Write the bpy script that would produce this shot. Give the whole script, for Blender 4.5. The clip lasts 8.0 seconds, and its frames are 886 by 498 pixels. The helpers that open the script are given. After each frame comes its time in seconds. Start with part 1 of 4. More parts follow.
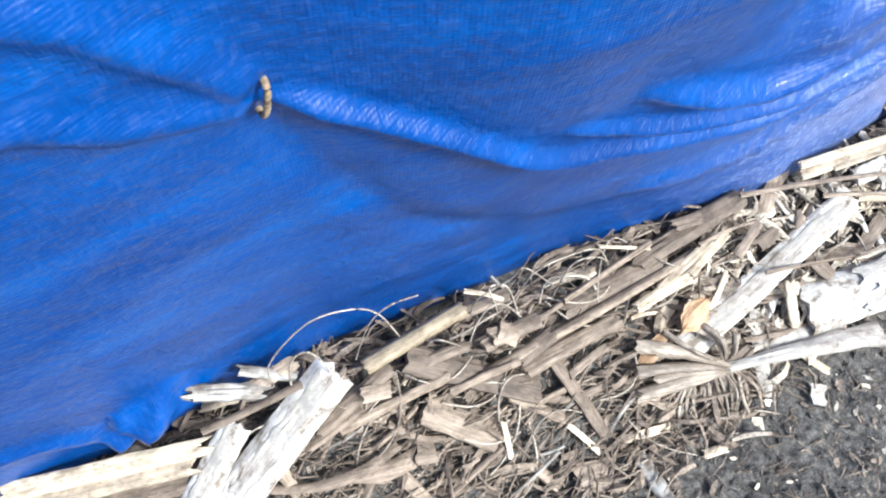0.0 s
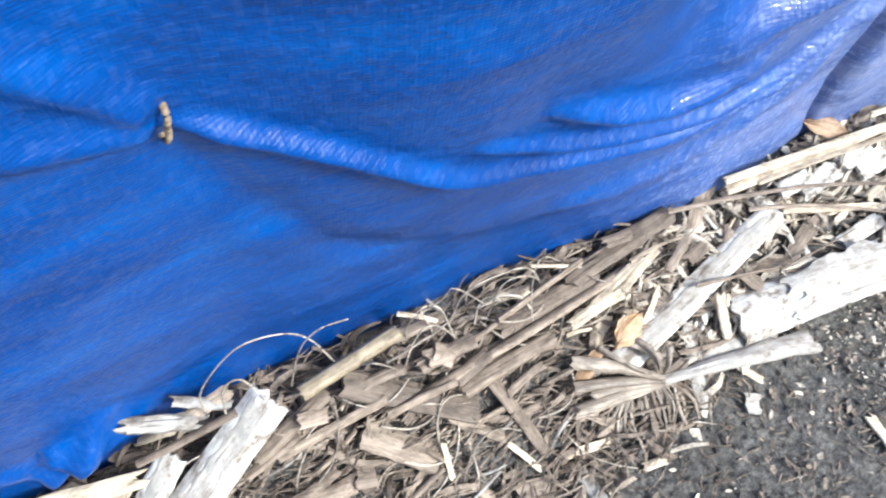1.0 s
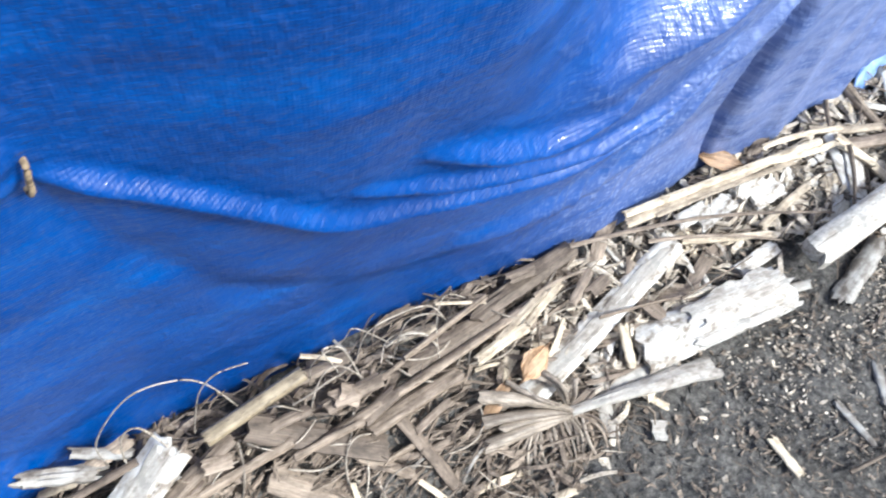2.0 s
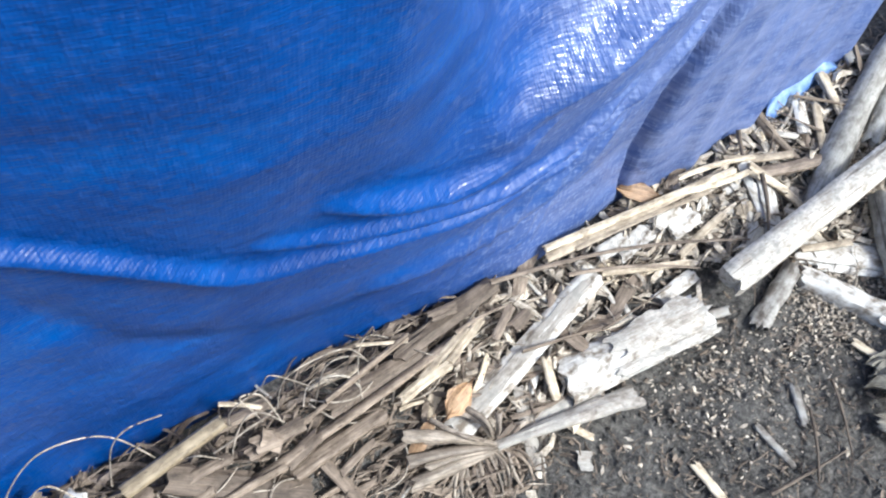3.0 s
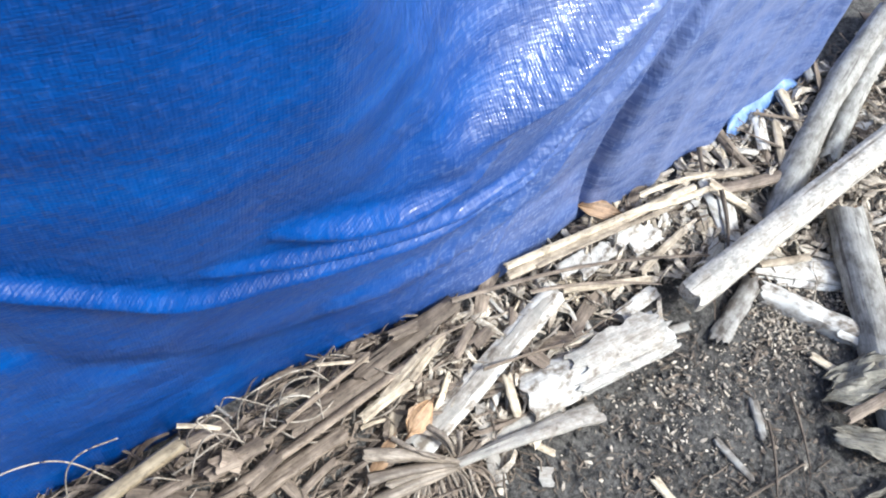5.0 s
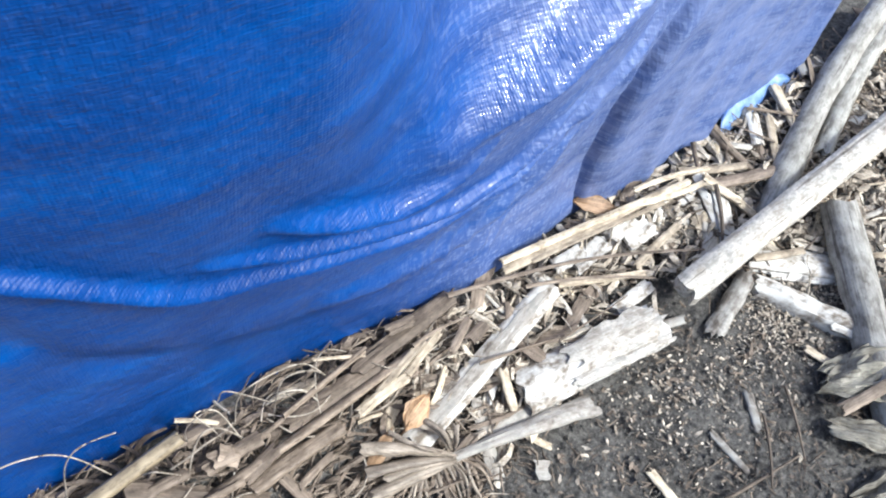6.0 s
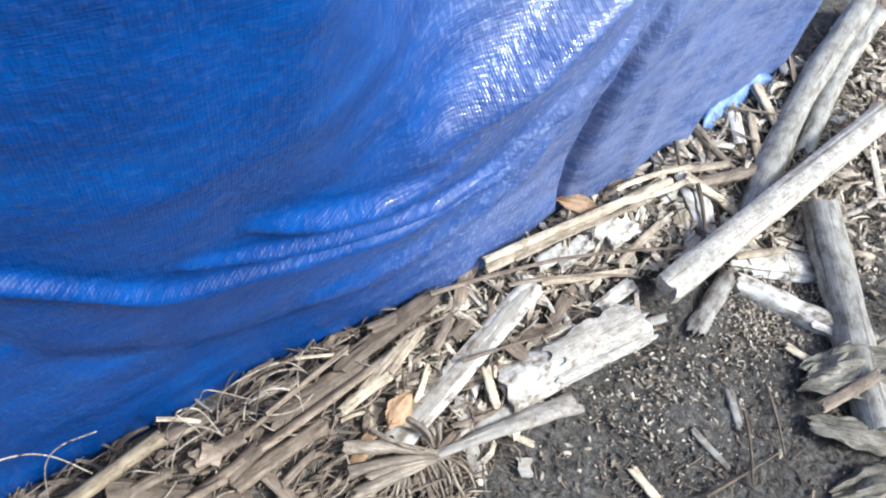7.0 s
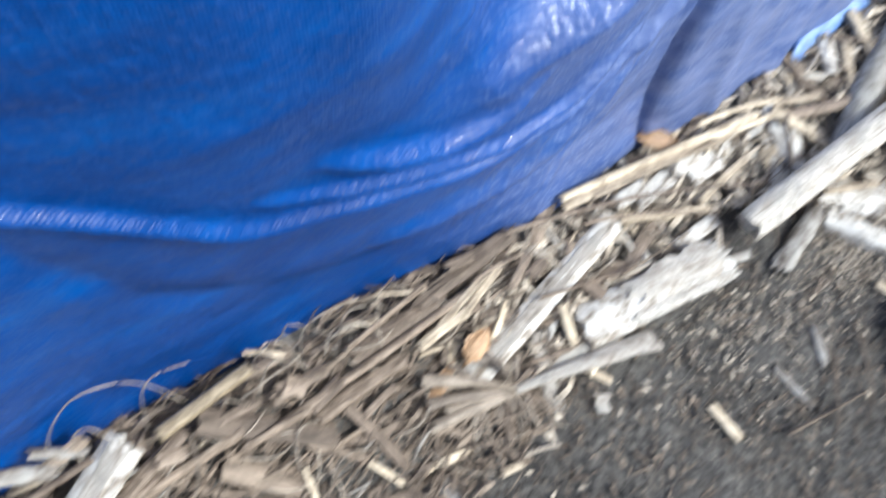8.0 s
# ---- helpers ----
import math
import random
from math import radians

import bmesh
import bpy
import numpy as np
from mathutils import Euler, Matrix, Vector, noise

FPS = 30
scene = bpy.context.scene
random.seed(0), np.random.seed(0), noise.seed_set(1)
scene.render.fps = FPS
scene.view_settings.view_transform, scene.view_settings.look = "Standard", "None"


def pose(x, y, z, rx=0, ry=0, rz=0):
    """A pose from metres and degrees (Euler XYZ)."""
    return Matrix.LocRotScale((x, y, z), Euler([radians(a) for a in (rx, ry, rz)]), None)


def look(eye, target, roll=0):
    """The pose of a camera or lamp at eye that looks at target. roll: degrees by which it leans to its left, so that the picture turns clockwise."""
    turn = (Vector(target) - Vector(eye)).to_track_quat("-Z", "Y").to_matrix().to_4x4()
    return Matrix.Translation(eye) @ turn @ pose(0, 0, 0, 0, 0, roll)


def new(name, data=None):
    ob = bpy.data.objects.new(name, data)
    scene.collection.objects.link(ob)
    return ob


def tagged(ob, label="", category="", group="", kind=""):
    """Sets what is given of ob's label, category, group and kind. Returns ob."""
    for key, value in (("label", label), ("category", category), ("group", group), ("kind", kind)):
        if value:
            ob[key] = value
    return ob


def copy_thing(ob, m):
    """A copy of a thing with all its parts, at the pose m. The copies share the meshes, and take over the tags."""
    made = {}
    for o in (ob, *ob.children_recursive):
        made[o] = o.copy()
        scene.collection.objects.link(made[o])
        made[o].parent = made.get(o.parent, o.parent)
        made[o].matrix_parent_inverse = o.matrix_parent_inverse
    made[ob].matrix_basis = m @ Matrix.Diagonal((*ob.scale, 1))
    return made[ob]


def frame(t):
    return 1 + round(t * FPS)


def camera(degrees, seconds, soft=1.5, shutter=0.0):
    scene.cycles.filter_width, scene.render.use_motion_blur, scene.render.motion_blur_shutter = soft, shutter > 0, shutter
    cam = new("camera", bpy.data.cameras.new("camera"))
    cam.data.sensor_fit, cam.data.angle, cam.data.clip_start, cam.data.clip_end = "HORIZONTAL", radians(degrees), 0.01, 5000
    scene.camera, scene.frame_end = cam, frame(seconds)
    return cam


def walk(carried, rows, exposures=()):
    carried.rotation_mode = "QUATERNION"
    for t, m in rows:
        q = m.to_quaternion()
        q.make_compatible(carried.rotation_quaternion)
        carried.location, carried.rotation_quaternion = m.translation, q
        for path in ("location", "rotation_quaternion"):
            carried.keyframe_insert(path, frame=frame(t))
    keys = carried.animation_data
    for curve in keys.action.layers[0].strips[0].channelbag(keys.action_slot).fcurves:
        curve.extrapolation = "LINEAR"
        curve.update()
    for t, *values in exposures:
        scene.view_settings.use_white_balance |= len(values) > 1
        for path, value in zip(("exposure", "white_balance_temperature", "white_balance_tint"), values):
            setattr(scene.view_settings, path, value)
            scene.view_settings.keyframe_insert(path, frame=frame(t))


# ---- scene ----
cam = camera(53.0, 8.0, soft=2.0, shutter=0.5)
PATH = [
    (0, (0.025, -0.239, 1.022), (0.397, 0.434, -0.824), 5.0),
    (0.5, (0.039, -0.248, 1.028), (0.432, 0.435, -0.811), 5.1),
    (1, (0.051, -0.269, 1.032), (0.518, 0.436, -0.78), 7.1),
    (1.5, (0.07, -0.288, 1.041), (0.606, 0.437, -0.744), 8.8),
    (2, (0.091, -0.298, 1.052), (0.693, 0.421, -0.714), 11.0),
    (3.5, (0.152, -0.312, 1.087), (0.882, 0.394, -0.636), 14.1),
    (4, (0.163, -0.307, 1.094), (0.9, 0.39, -0.63), 14.7),
    (4.5, (0.162, -0.314, 1.095), (0.901, 0.392, -0.624), 14.5),
    (6, (0.157, -0.328, 1.099), (0.901, 0.374, -0.62), 14.4),
    (6.5, (0.157, -0.333, 1.099), (0.915, 0.366, -0.615), 14.9),
    (7, (0.162, -0.332, 1.103), (0.925, 0.351, -0.615), 15.7),
    (7.5, (0.165, -0.331, 1.106), (0.936, 0.337, -0.614), 16.7),
    (7.9, (0.16, -0.333, 1.111), (0.807, 0.349, -0.654), 11.6),
    (8, (0.171, -0.352, 1.111), (0.706, 0.349, -0.684), 5.6),
]
walk(cam, [(t, look(eye, target, roll)) for t, eye, target, roll in PATH],
     [(0.0, 1.42, 5650, 4), (2.0, 1.2, 5650, 4), (3.5, 0.96, 5700, 4), (5.8, 1.04, 5720, 4), (7.0, 0.94, 5720, 4), (8.0, 0.9, 5720, 4)])

# ---- light: bright hazy sky with a soft sun ----
world = bpy.data.worlds.new("sky")
scene.world = world
world.use_nodes = True
wn = world.node_tree.nodes
sky = wn.new("ShaderNodeTexSky")
sky.sky_type, sky.sun_disc = "NISHITA", False
sky.sun_elevation, sky.sun_rotation = radians(44), radians(143)
sky.dust_density, sky.air_density = 6.0, 1.0
world.node_tree.links.new(sky.outputs[0], wn["Background"].inputs[0])
wn["Background"].inputs[1].default_value = 0.115
sun = new("sun", bpy.data.lights.new("sun", "SUN"))
sun.data.energy, sun.data.angle, sun.data.color = 2.15, radians(10), (1.0, 0.97, 0.93)
sun.matrix_world = look((0, 0, 0), (-0.43, 0.57, -0.70))


# ---- materials ----
class Nodes:
    """A small helper that wires one node material."""

    def __init__(self, name, rough=0.7):
        self.mat = bpy.data.materials.new(name)
        self.mat.use_nodes = True
        self.tree = self.mat.node_tree
        self.bsdf = self.tree.nodes["Principled BSDF"]
        self.bsdf.inputs["Roughness"].default_value = rough

    def add(self, kind, **inputs):
        node = self.tree.nodes.new("ShaderNode" + kind)
        for key, value in inputs.items():
            socket = node.inputs[key.replace("_", " ")]
            if hasattr(value, "is_output"):
                self.tree.links.new(value, socket)
            else:
                socket.default_value = value
        return node

    def link(self, a, b):
        self.tree.links.new(a, b)

    def coords(self, scale):
        tex = self.add("TexCoord")
        return self.add("Mapping", Vector=tex.outputs["Object"], Scale=scale).outputs[0]

    def noise(self, where, scale, detail=4.0, rough=0.6):
        return self.add("TexNoise", Vector=where, Scale=scale, Detail=detail, Roughness=rough).outputs["Fac"]

    def ramp(self, fac, stops):
        node = self.add("ValToRGB", Fac=fac)
        els = node.color_ramp.elements
        while len(els) < len(stops):
            els.new(0.5)
        for el, (at, col) in zip(els, stops):
            el.position, el.color = at, (*col, 1)
        return node.outputs[0]

    def mix(self, fac, a, b, kind="MIX"):
        node = self.tree.nodes.new("ShaderNodeMix")
        node.data_type, node.blend_type = "RGBA", kind
        for value, socket in ((fac, node.inputs[0]), (a, node.inputs[6]), (b, node.inputs[7])):
            if hasattr(value, "is_output"):
                self.link(value, socket)
            elif isinstance(value, tuple):
                socket.default_value = (*value, 1)
            else:
                socket.default_value = value
        return node.outputs[2]

    def bump(self, height, strength, distance):
        node = self.add("Bump", Height=height, Strength=strength, Distance=distance)
        self.link(node.outputs[0], self.bsdf.inputs["Normal"])
        return node


def wood(name, dark, mid, light, island=False, blotch=None, blotch_at=0.62, rough=0.75, grain=420.0):
    """Dry plant fibre: streaks along the local x axis, blotches, and a shade of its own for every piece."""
    k = Nodes(name, rough)
    if island:
        shade = k.add("NewGeometry").outputs["Random Per Island"]
        tex = k.add("TexCoord").outputs["Object"]
        fine = k.noise(tex, 300.0, 3.0)
    else:
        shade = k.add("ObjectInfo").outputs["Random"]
        fine = k.noise(k.coords((0.06, 1.0, 1.0)), grain, 6.0, 0.7)
    wide = k.noise(k.coords((1.0, 1.6, 1.6)), 38.0, 4.0, 0.65)
    specks = k.noise(k.coords((0.5, 1.0, 1.0)), 210.0, 4.0, 0.7)
    cracks = k.noise(k.coords((0.03, 1.0, 1.0)), 150.0, 2.0, 0.5)
    col = k.ramp(fine, [(0.25, dark), (0.5, mid), (0.78, light)])
    tone = k.ramp(shade, [(0.0, (0.6, 0.57, 0.55)), (0.5, (0.95, 0.92, 0.89)), (1.0, (1.2, 1.18, 1.14))])
    col = k.mix(1.0, col, tone, "MULTIPLY")
    stain = k.ramp(wide, [(0.36, (0.42, 0.39, 0.36)), (0.52, (0.9, 0.89, 0.88)), (0.68, (1.25, 1.25, 1.25))])
    col = k.mix(0.85, col, stain, "MULTIPLY")
    col = k.mix(0.8, col, k.ramp(specks, [(0.33, (0.42, 0.39, 0.37)), (0.43, (1, 1, 1))]), "MULTIPLY")
    if not island:
        col = k.mix(0.75, col, k.ramp(cracks, [(0.34, (0.25, 0.22, 0.2)), (0.39, (1, 1, 1))]), "MULTIPLY")
    if blotch:
        patch = k.noise(k.coords((0.7, 1.0, 1.0)), 55.0, 5.0, 0.7)
        mask = k.ramp(patch, [(blotch_at - 0.2, (0, 0, 0)), (blotch_at, (1, 1, 1))])
        col = k.mix(mask, col, blotch)
    k.link(col, k.bsdf.inputs["Base Color"])
    k.bump(specks if island else cracks, 0.6, 0.002)
    return k.mat


M_TAN = wood("dry_tan_wood", (0.11, 0.085, 0.065), (0.235, 0.19, 0.148), (0.39, 0.327, 0.263))
M_BROWN = wood("brown_bark", (0.085, 0.067, 0.052), (0.178, 0.143, 0.111), (0.29, 0.24, 0.19))
M_CREAM = wood("cream_split_wood", (0.32, 0.265, 0.19), (0.53, 0.46, 0.35), (0.68, 0.62, 0.51))
M_WHITE = wood("bleached_bark", (0.30, 0.285, 0.25), (0.56, 0.535, 0.49), (0.74, 0.72, 0.675), blotch=(0.28, 0.265, 0.235), blotch_at=0.64)
M_PEELED = wood("peeling_white_bark", (0.18, 0.155, 0.125), (0.35, 0.31, 0.26), (0.50, 0.455, 0.395), blotch=(0.62, 0.605, 0.565), blotch_at=0.6)
M_GREY = wood("weathered_grey_wood", (0.12, 0.108, 0.095), (0.25, 0.23, 0.205), (0.38, 0.36, 0.325), blotch=(0.34, 0.33, 0.305), blotch_at=0.66)
M_DARK = wood("dark_grey_stalk", (0.10, 0.095, 0.08), (0.22, 0.21, 0.175), (0.36, 0.345, 0.30))
M_LEAF = wood("dry_leaf", (0.16, 0.095, 0.05), (0.32, 0.205, 0.115), (0.46, 0.32, 0.19), rough=0.6)
M_GREYLEAF = wood("grey_dry_leaf", (0.13, 0.11, 0.085), (0.28, 0.24, 0.195), (0.46, 0.41, 0.34), rough=0.6)
M_STRAW = wood("brown_straw", (0.10, 0.078, 0.06), (0.208, 0.169, 0.132), (0.34, 0.285, 0.23), island=True)
M_CHIPS = wood("bleached_chips", (0.30, 0.26, 0.20), (0.52, 0.47, 0.39), (0.70, 0.65, 0.57), island=True)
M_TUBE = wood("smooth_grey_stalk", (0.22, 0.22, 0.205), (0.33, 0.33, 0.31), (0.43, 0.425, 0.40), rough=0.55)
M_CANE = wood("pale_yellow_cane", (0.36, 0.30, 0.20), (0.49, 0.42, 0.29), (0.60, 0.53, 0.39), rough=0.6)
M_FIBRE = wood("pale_wiry_fibre", (0.26, 0.23, 0.19), (0.42, 0.38, 0.32), (0.56, 0.52, 0.45))
M_TWINE = wood("jute_twine", (0.32, 0.25, 0.15), (0.50, 0.40, 0.26), (0.64, 0.54, 0.38))


def soil_material():
    k = Nodes("grey_soil", 0.95)
    at = k.coords((1, 1, 1))
    big, mid, fine = k.noise(at, 9.0, 4.0), k.noise(at, 110.0, 6.0, 0.75), k.noise(at, 500.0, 4.0, 0.7)
    col = k.ramp(mid, [(0.3, (0.022, 0.021, 0.02)), (0.47, (0.078, 0.074, 0.069)), (0.68, (0.235, 0.225, 0.208))])
    col = k.mix(0.8, col, k.ramp(big, [(0.35, (0.6, 0.58, 0.56)), (0.65, (1.1, 1.08, 1.05))]), "MULTIPLY")
    grit = k.ramp(fine, [(0.58, (0, 0, 0)), (0.72, (1, 1, 1))])
    col = k.mix(grit, col, (0.27, 0.25, 0.22))
    k.link(col, k.bsdf.inputs["Base Color"])
    high = k.add("Math", Value=mid)
    high.operation = "ADD"
    k.link(fine, high.inputs[1])
    k.bump(high.outputs[0], 0.9, 0.004)
    return k.mat


def tarp_material():
    """Woven blue polyethylene with a thin glossy coat: tapes 2.8 mm apart, crinkles, dust and a painted sky sheen."""
    k = Nodes("blue_tarpaulin", 0.38)
    tex = k.add("TexCoord").outputs["UV"]
    warp = k.add("TexWave", Vector=k.add("Mapping", Vector=tex, Scale=(1, 0, 0)).outputs[0], Scale=112.0, Distortion=1.5)
    weft = k.add("TexWave", Vector=k.add("Mapping", Vector=tex, Rotation=(0, 0, radians(90)), Scale=(0, 1, 0)).outputs[0], Scale=112.0, Distortion=1.5)
    crinkle = k.noise(k.add("Mapping", Vector=tex, Scale=(1.0, 1.4, 1)).outputs[0], 38.0, 3.0, 0.55)
    streak = k.noise(k.add("Mapping", Vector=tex, Scale=(0.6, 2.0, 1)).outputs[0], 9.0, 4.0, 0.6)
    fine = k.noise(tex, 260.0, 3.0, 0.6)
    col = k.ramp(streak, [(0.3, (0.0, 0.038, 0.205)), (0.55, (0.0, 0.061, 0.30)), (0.75, (0.001, 0.096, 0.41))])
    # pale tapes: single threads of the weave, their sheen put into the colour
    upright = k.noise(k.add("Mapping", Vector=tex, Scale=(250, 75, 1)).outputs[0], 1.0, 1.0, 0.4)
    level = k.noise(k.add("Mapping", Vector=tex, Scale=(75, 250, 1)).outputs[0], 1.0, 1.0, 0.4)
    tapes = k.add("Math", Value=upright)
    tapes.operation = "ADD"
    k.link(level, tapes.inputs[1])
    half = k.add("Math", Value=tapes.outputs[0])
    half.operation, half.inputs[1].default_value = "MULTIPLY", 0.5
    pale_tapes = k.ramp(half.outputs[0], [(0.5, (0, 0, 0)), (0.64, (1, 1, 1))])
    # dust and a lilac sky sheen put into the colour, thicker towards the far tie, in clouds
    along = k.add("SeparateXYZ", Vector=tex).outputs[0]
    sheen_film = k.add("MapRange", Value=along, From_Min=0.36, From_Max=0.95, To_Min=0.02, To_Max=0.85)
    sheen_film.interpolation_type = "SMOOTHSTEP"
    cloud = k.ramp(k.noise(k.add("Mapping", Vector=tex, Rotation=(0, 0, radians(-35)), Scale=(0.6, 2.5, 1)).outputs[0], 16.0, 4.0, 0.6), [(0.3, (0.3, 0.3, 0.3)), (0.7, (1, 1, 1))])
    sheen_dust = k.add("Math", Value=sheen_film.outputs[0])
    sheen_dust.operation = "MULTIPLY"
    k.link(cloud, sheen_dust.inputs[1])
    col = k.mix(sheen_dust.outputs[0], col, (0.29, 0.345, 0.56))
    tape_sheen = k.add("Math", Value=pale_tapes)
    tape_sheen.operation = "MULTIPLY"
    k.link(k.add("MapRange", Value=sheen_dust.outputs[0], From_Min=0.02, From_Max=0.25, To_Min=0.05, To_Max=0.6).outputs[0], tape_sheen.inputs[1])
    col = k.mix(tape_sheen.outputs[0], col, (0.26, 0.34, 0.58))
    k.link(col, k.bsdf.inputs["Base Color"])
    k.link(k.ramp(crinkle, [(0.3, (0.3, 0.3, 0.3)), (0.7, (0.42, 0.42, 0.42))]), k.bsdf.inputs["Roughness"])
    weave = k.add("Math", Value=warp.outputs["Fac"])
    weave.operation = "ADD"
    k.link(weft.outputs["Fac"], weave.inputs[1])
    pucker = k.noise(k.add("Mapping", Vector=tex, Scale=(1.0, 0.8, 1)).outputs[0], 120.0, 2.0, 0.5)
    zero = k.add("Bump", Height=pucker, Strength=0.55, Distance=0.003)
    first = k.add("Bump", Normal=zero.outputs[0], Height=crinkle, Strength=0.25, Distance=0.006)
    second = k.add("Bump", Height=weave.outputs[0], Strength=0.2, Distance=0.0006, Normal=first.outputs[0])
    third = k.add("Bump", Height=tapes.outputs[0], Strength=0.4, Distance=0.0012, Normal=second.outputs[0])
    fourth = k.add("Bump", Height=fine, Strength=0.15, Distance=0.0008, Normal=third.outputs[0])
    k.link(fourth.outputs[0], k.bsdf.inputs["Normal"])
    k.link(fourth.outputs[0], k.bsdf.inputs["Coat Normal"])
    k.bsdf.inputs["IOR"].default_value = 1.5
    k.bsdf.inputs["Specular IOR Level"].default_value = 0.2
    k.bsdf.inputs["Coat Weight"].default_value = 0.5
    k.bsdf.inputs["Coat Roughness"].default_value = 0.1
    k.bsdf.inputs["Coat IOR"].default_value = 1.5
    thin = k.add("BsdfTranslucent", Color=col)
    both = k.add("MixShader", Fac=0.25)
    k.link(k.bsdf.outputs[0], both.inputs[1])
    k.link(thin.outputs[0], both.inputs[2])
    k.link(both.outputs[0], k.tree.nodes["Material Output"].inputs["Surface"])
    return k.mat


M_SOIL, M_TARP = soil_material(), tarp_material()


# ---- the ground: one sheet with a low bank of litter against the tarp ----
def heap(x, y):
    """The height of the litter bank at a place of the plan."""
    crest = np.interp(x, [-0.6, -0.25, -0.12, -0.02, 0.06, 0.2, 0.27, 0.35, 0.42, 0.6, 0.85, 1.1, 1.6, 2.0], [0.11, 0.118, 0.112, 0.148, 0.135, 0.12, 0.112, 0.107, 0.102, 0.07, 0.045, 0.035, 0.03, 0.0])
    return float(crest * min(max((y + 0.18) / float(np.interp(x, [0.22, 0.42], [0.15, 0.22])), 0.0), 1.0)) * float(np.interp(x, [-2.5, -0.8], [0, 1])) * float(np.interp(y, [0.3, 0.9], [1, 0]))


def spread(lo, hi, step, far):
    """Lines of a grid: even from lo to hi, then ever wider out to far."""
    inner = list(np.arange(lo, hi + 1e-6, step))
    outer, gap, at = [], step, 0.0
    while at < far:
        gap *= 1.35
        at += gap
        outer.append(at)
    return [lo - a for a in reversed(outer)] + inner + [inner[-1] + a for a in outer]


def mesh_object(name, verts, faces, mat, parent=None, smooth=40.0):
    me = bpy.data.meshes.new(name)
    me.from_pydata([tuple(v) for v in verts], [], faces)
    me.validate()
    me.materials.append(mat)
    if smooth:
        me.polygons.foreach_set("use_smooth", [True] * len(me.polygons))
        me.set_sharp_from_angle(angle=radians(smooth))
    ob = new(name, me)
    ob.parent = parent
    return ob


def build_ground():
    xs, ys = spread(-0.45, 1.75, 0.006, 300.0), spread(-0.62, 0.1, 0.006, 300.0)
    verts = []
    for x in xs:
        for y in ys:
            near = max(0.0, 1.0 - max(abs(x - 0.65) / 3.0, abs(y) / 3.0))
            p = Vector((x, y, 0))
            rise = 0.010 * noise.noise(p * 9) + 0.007 * noise.noise(p * 34) + 0.004 * noise.noise(p * 110)
            verts.append((x, y, 0.82 * heap(x, y) + near * rise))
    n = len(ys)
    faces = [(i * n + j, (i + 1) * n + j, (i + 1) * n + j + 1, i * n + j + 1) for i in range(len(xs) - 1) for j in range(n - 1)]
    ob = mesh_object("ground", verts, faces, M_SOIL, smooth=180)
    return tagged(ob, "dark grey crumbly soil strewn with dry plant litter", "ground", kind="structure")


build_ground()


# ---- the blue tarpaulin ----
def smooth_line(points, n=70):
    """A rounded line through a few points."""
    pts = np.array(points, float)
    t = np.linspace(0, 1, len(pts))
    s = np.linspace(0, 1, n)
    line = np.stack([np.interp(s, t, pts[:, c]) for c in range(2)], 1)
    for _ in range(6):
        line[1:-1] = (line[:-2] + 2 * line[1:-1] + line[2:]) / 4
    return line


def fold(X, Z, points, height, above, below, fade=(0.15, 0.15)):
    """A swag of cloth along a line in the plane of the tarp: a soft upper face and a sharp underside."""
    line = smooth_line(points)
    best, sign, along = np.full(X.shape, 9.0), np.zeros(X.shape), np.zeros(X.shape)
    last = len(line) - 1
    for i in range(last):
        p, d = line[i], line[i + 1] - line[i]
        dx, dz = X - p[0], Z - p[1]
        t = np.clip((dx * d[0] + dz * d[1]) / (d @ d), 0, 1)
        r = np.hypot(dx - t * d[0], dz - t * d[1])
        m = r < best
        best = np.where(m, r, best)
        sign = np.where(m, d[0] * dz - d[1] * dx, sign)
        along = np.where(m, (i + t) / last, along)
    ends = np.clip(along / max(fade[0], 1e-3), 0, 1) * np.clip((1 - along) / max(fade[1], 1e-3), 0, 1)
    return height * ends ** 0.7 * np.exp(-((best / np.where(sign > 0, above, below)) ** 2))


def step01(v, a, b):
    w = np.clip((v - a) / (b - a), 0, 1)
    return w * w * (3 - 2 * w)


def soft_clip(v, w):
    """Zero below nought, v above it, rounded over about w."""
    v = np.clip(v, -0.2, 0.3)
    return 0.5 * (v + np.sqrt(v * v + w * w))


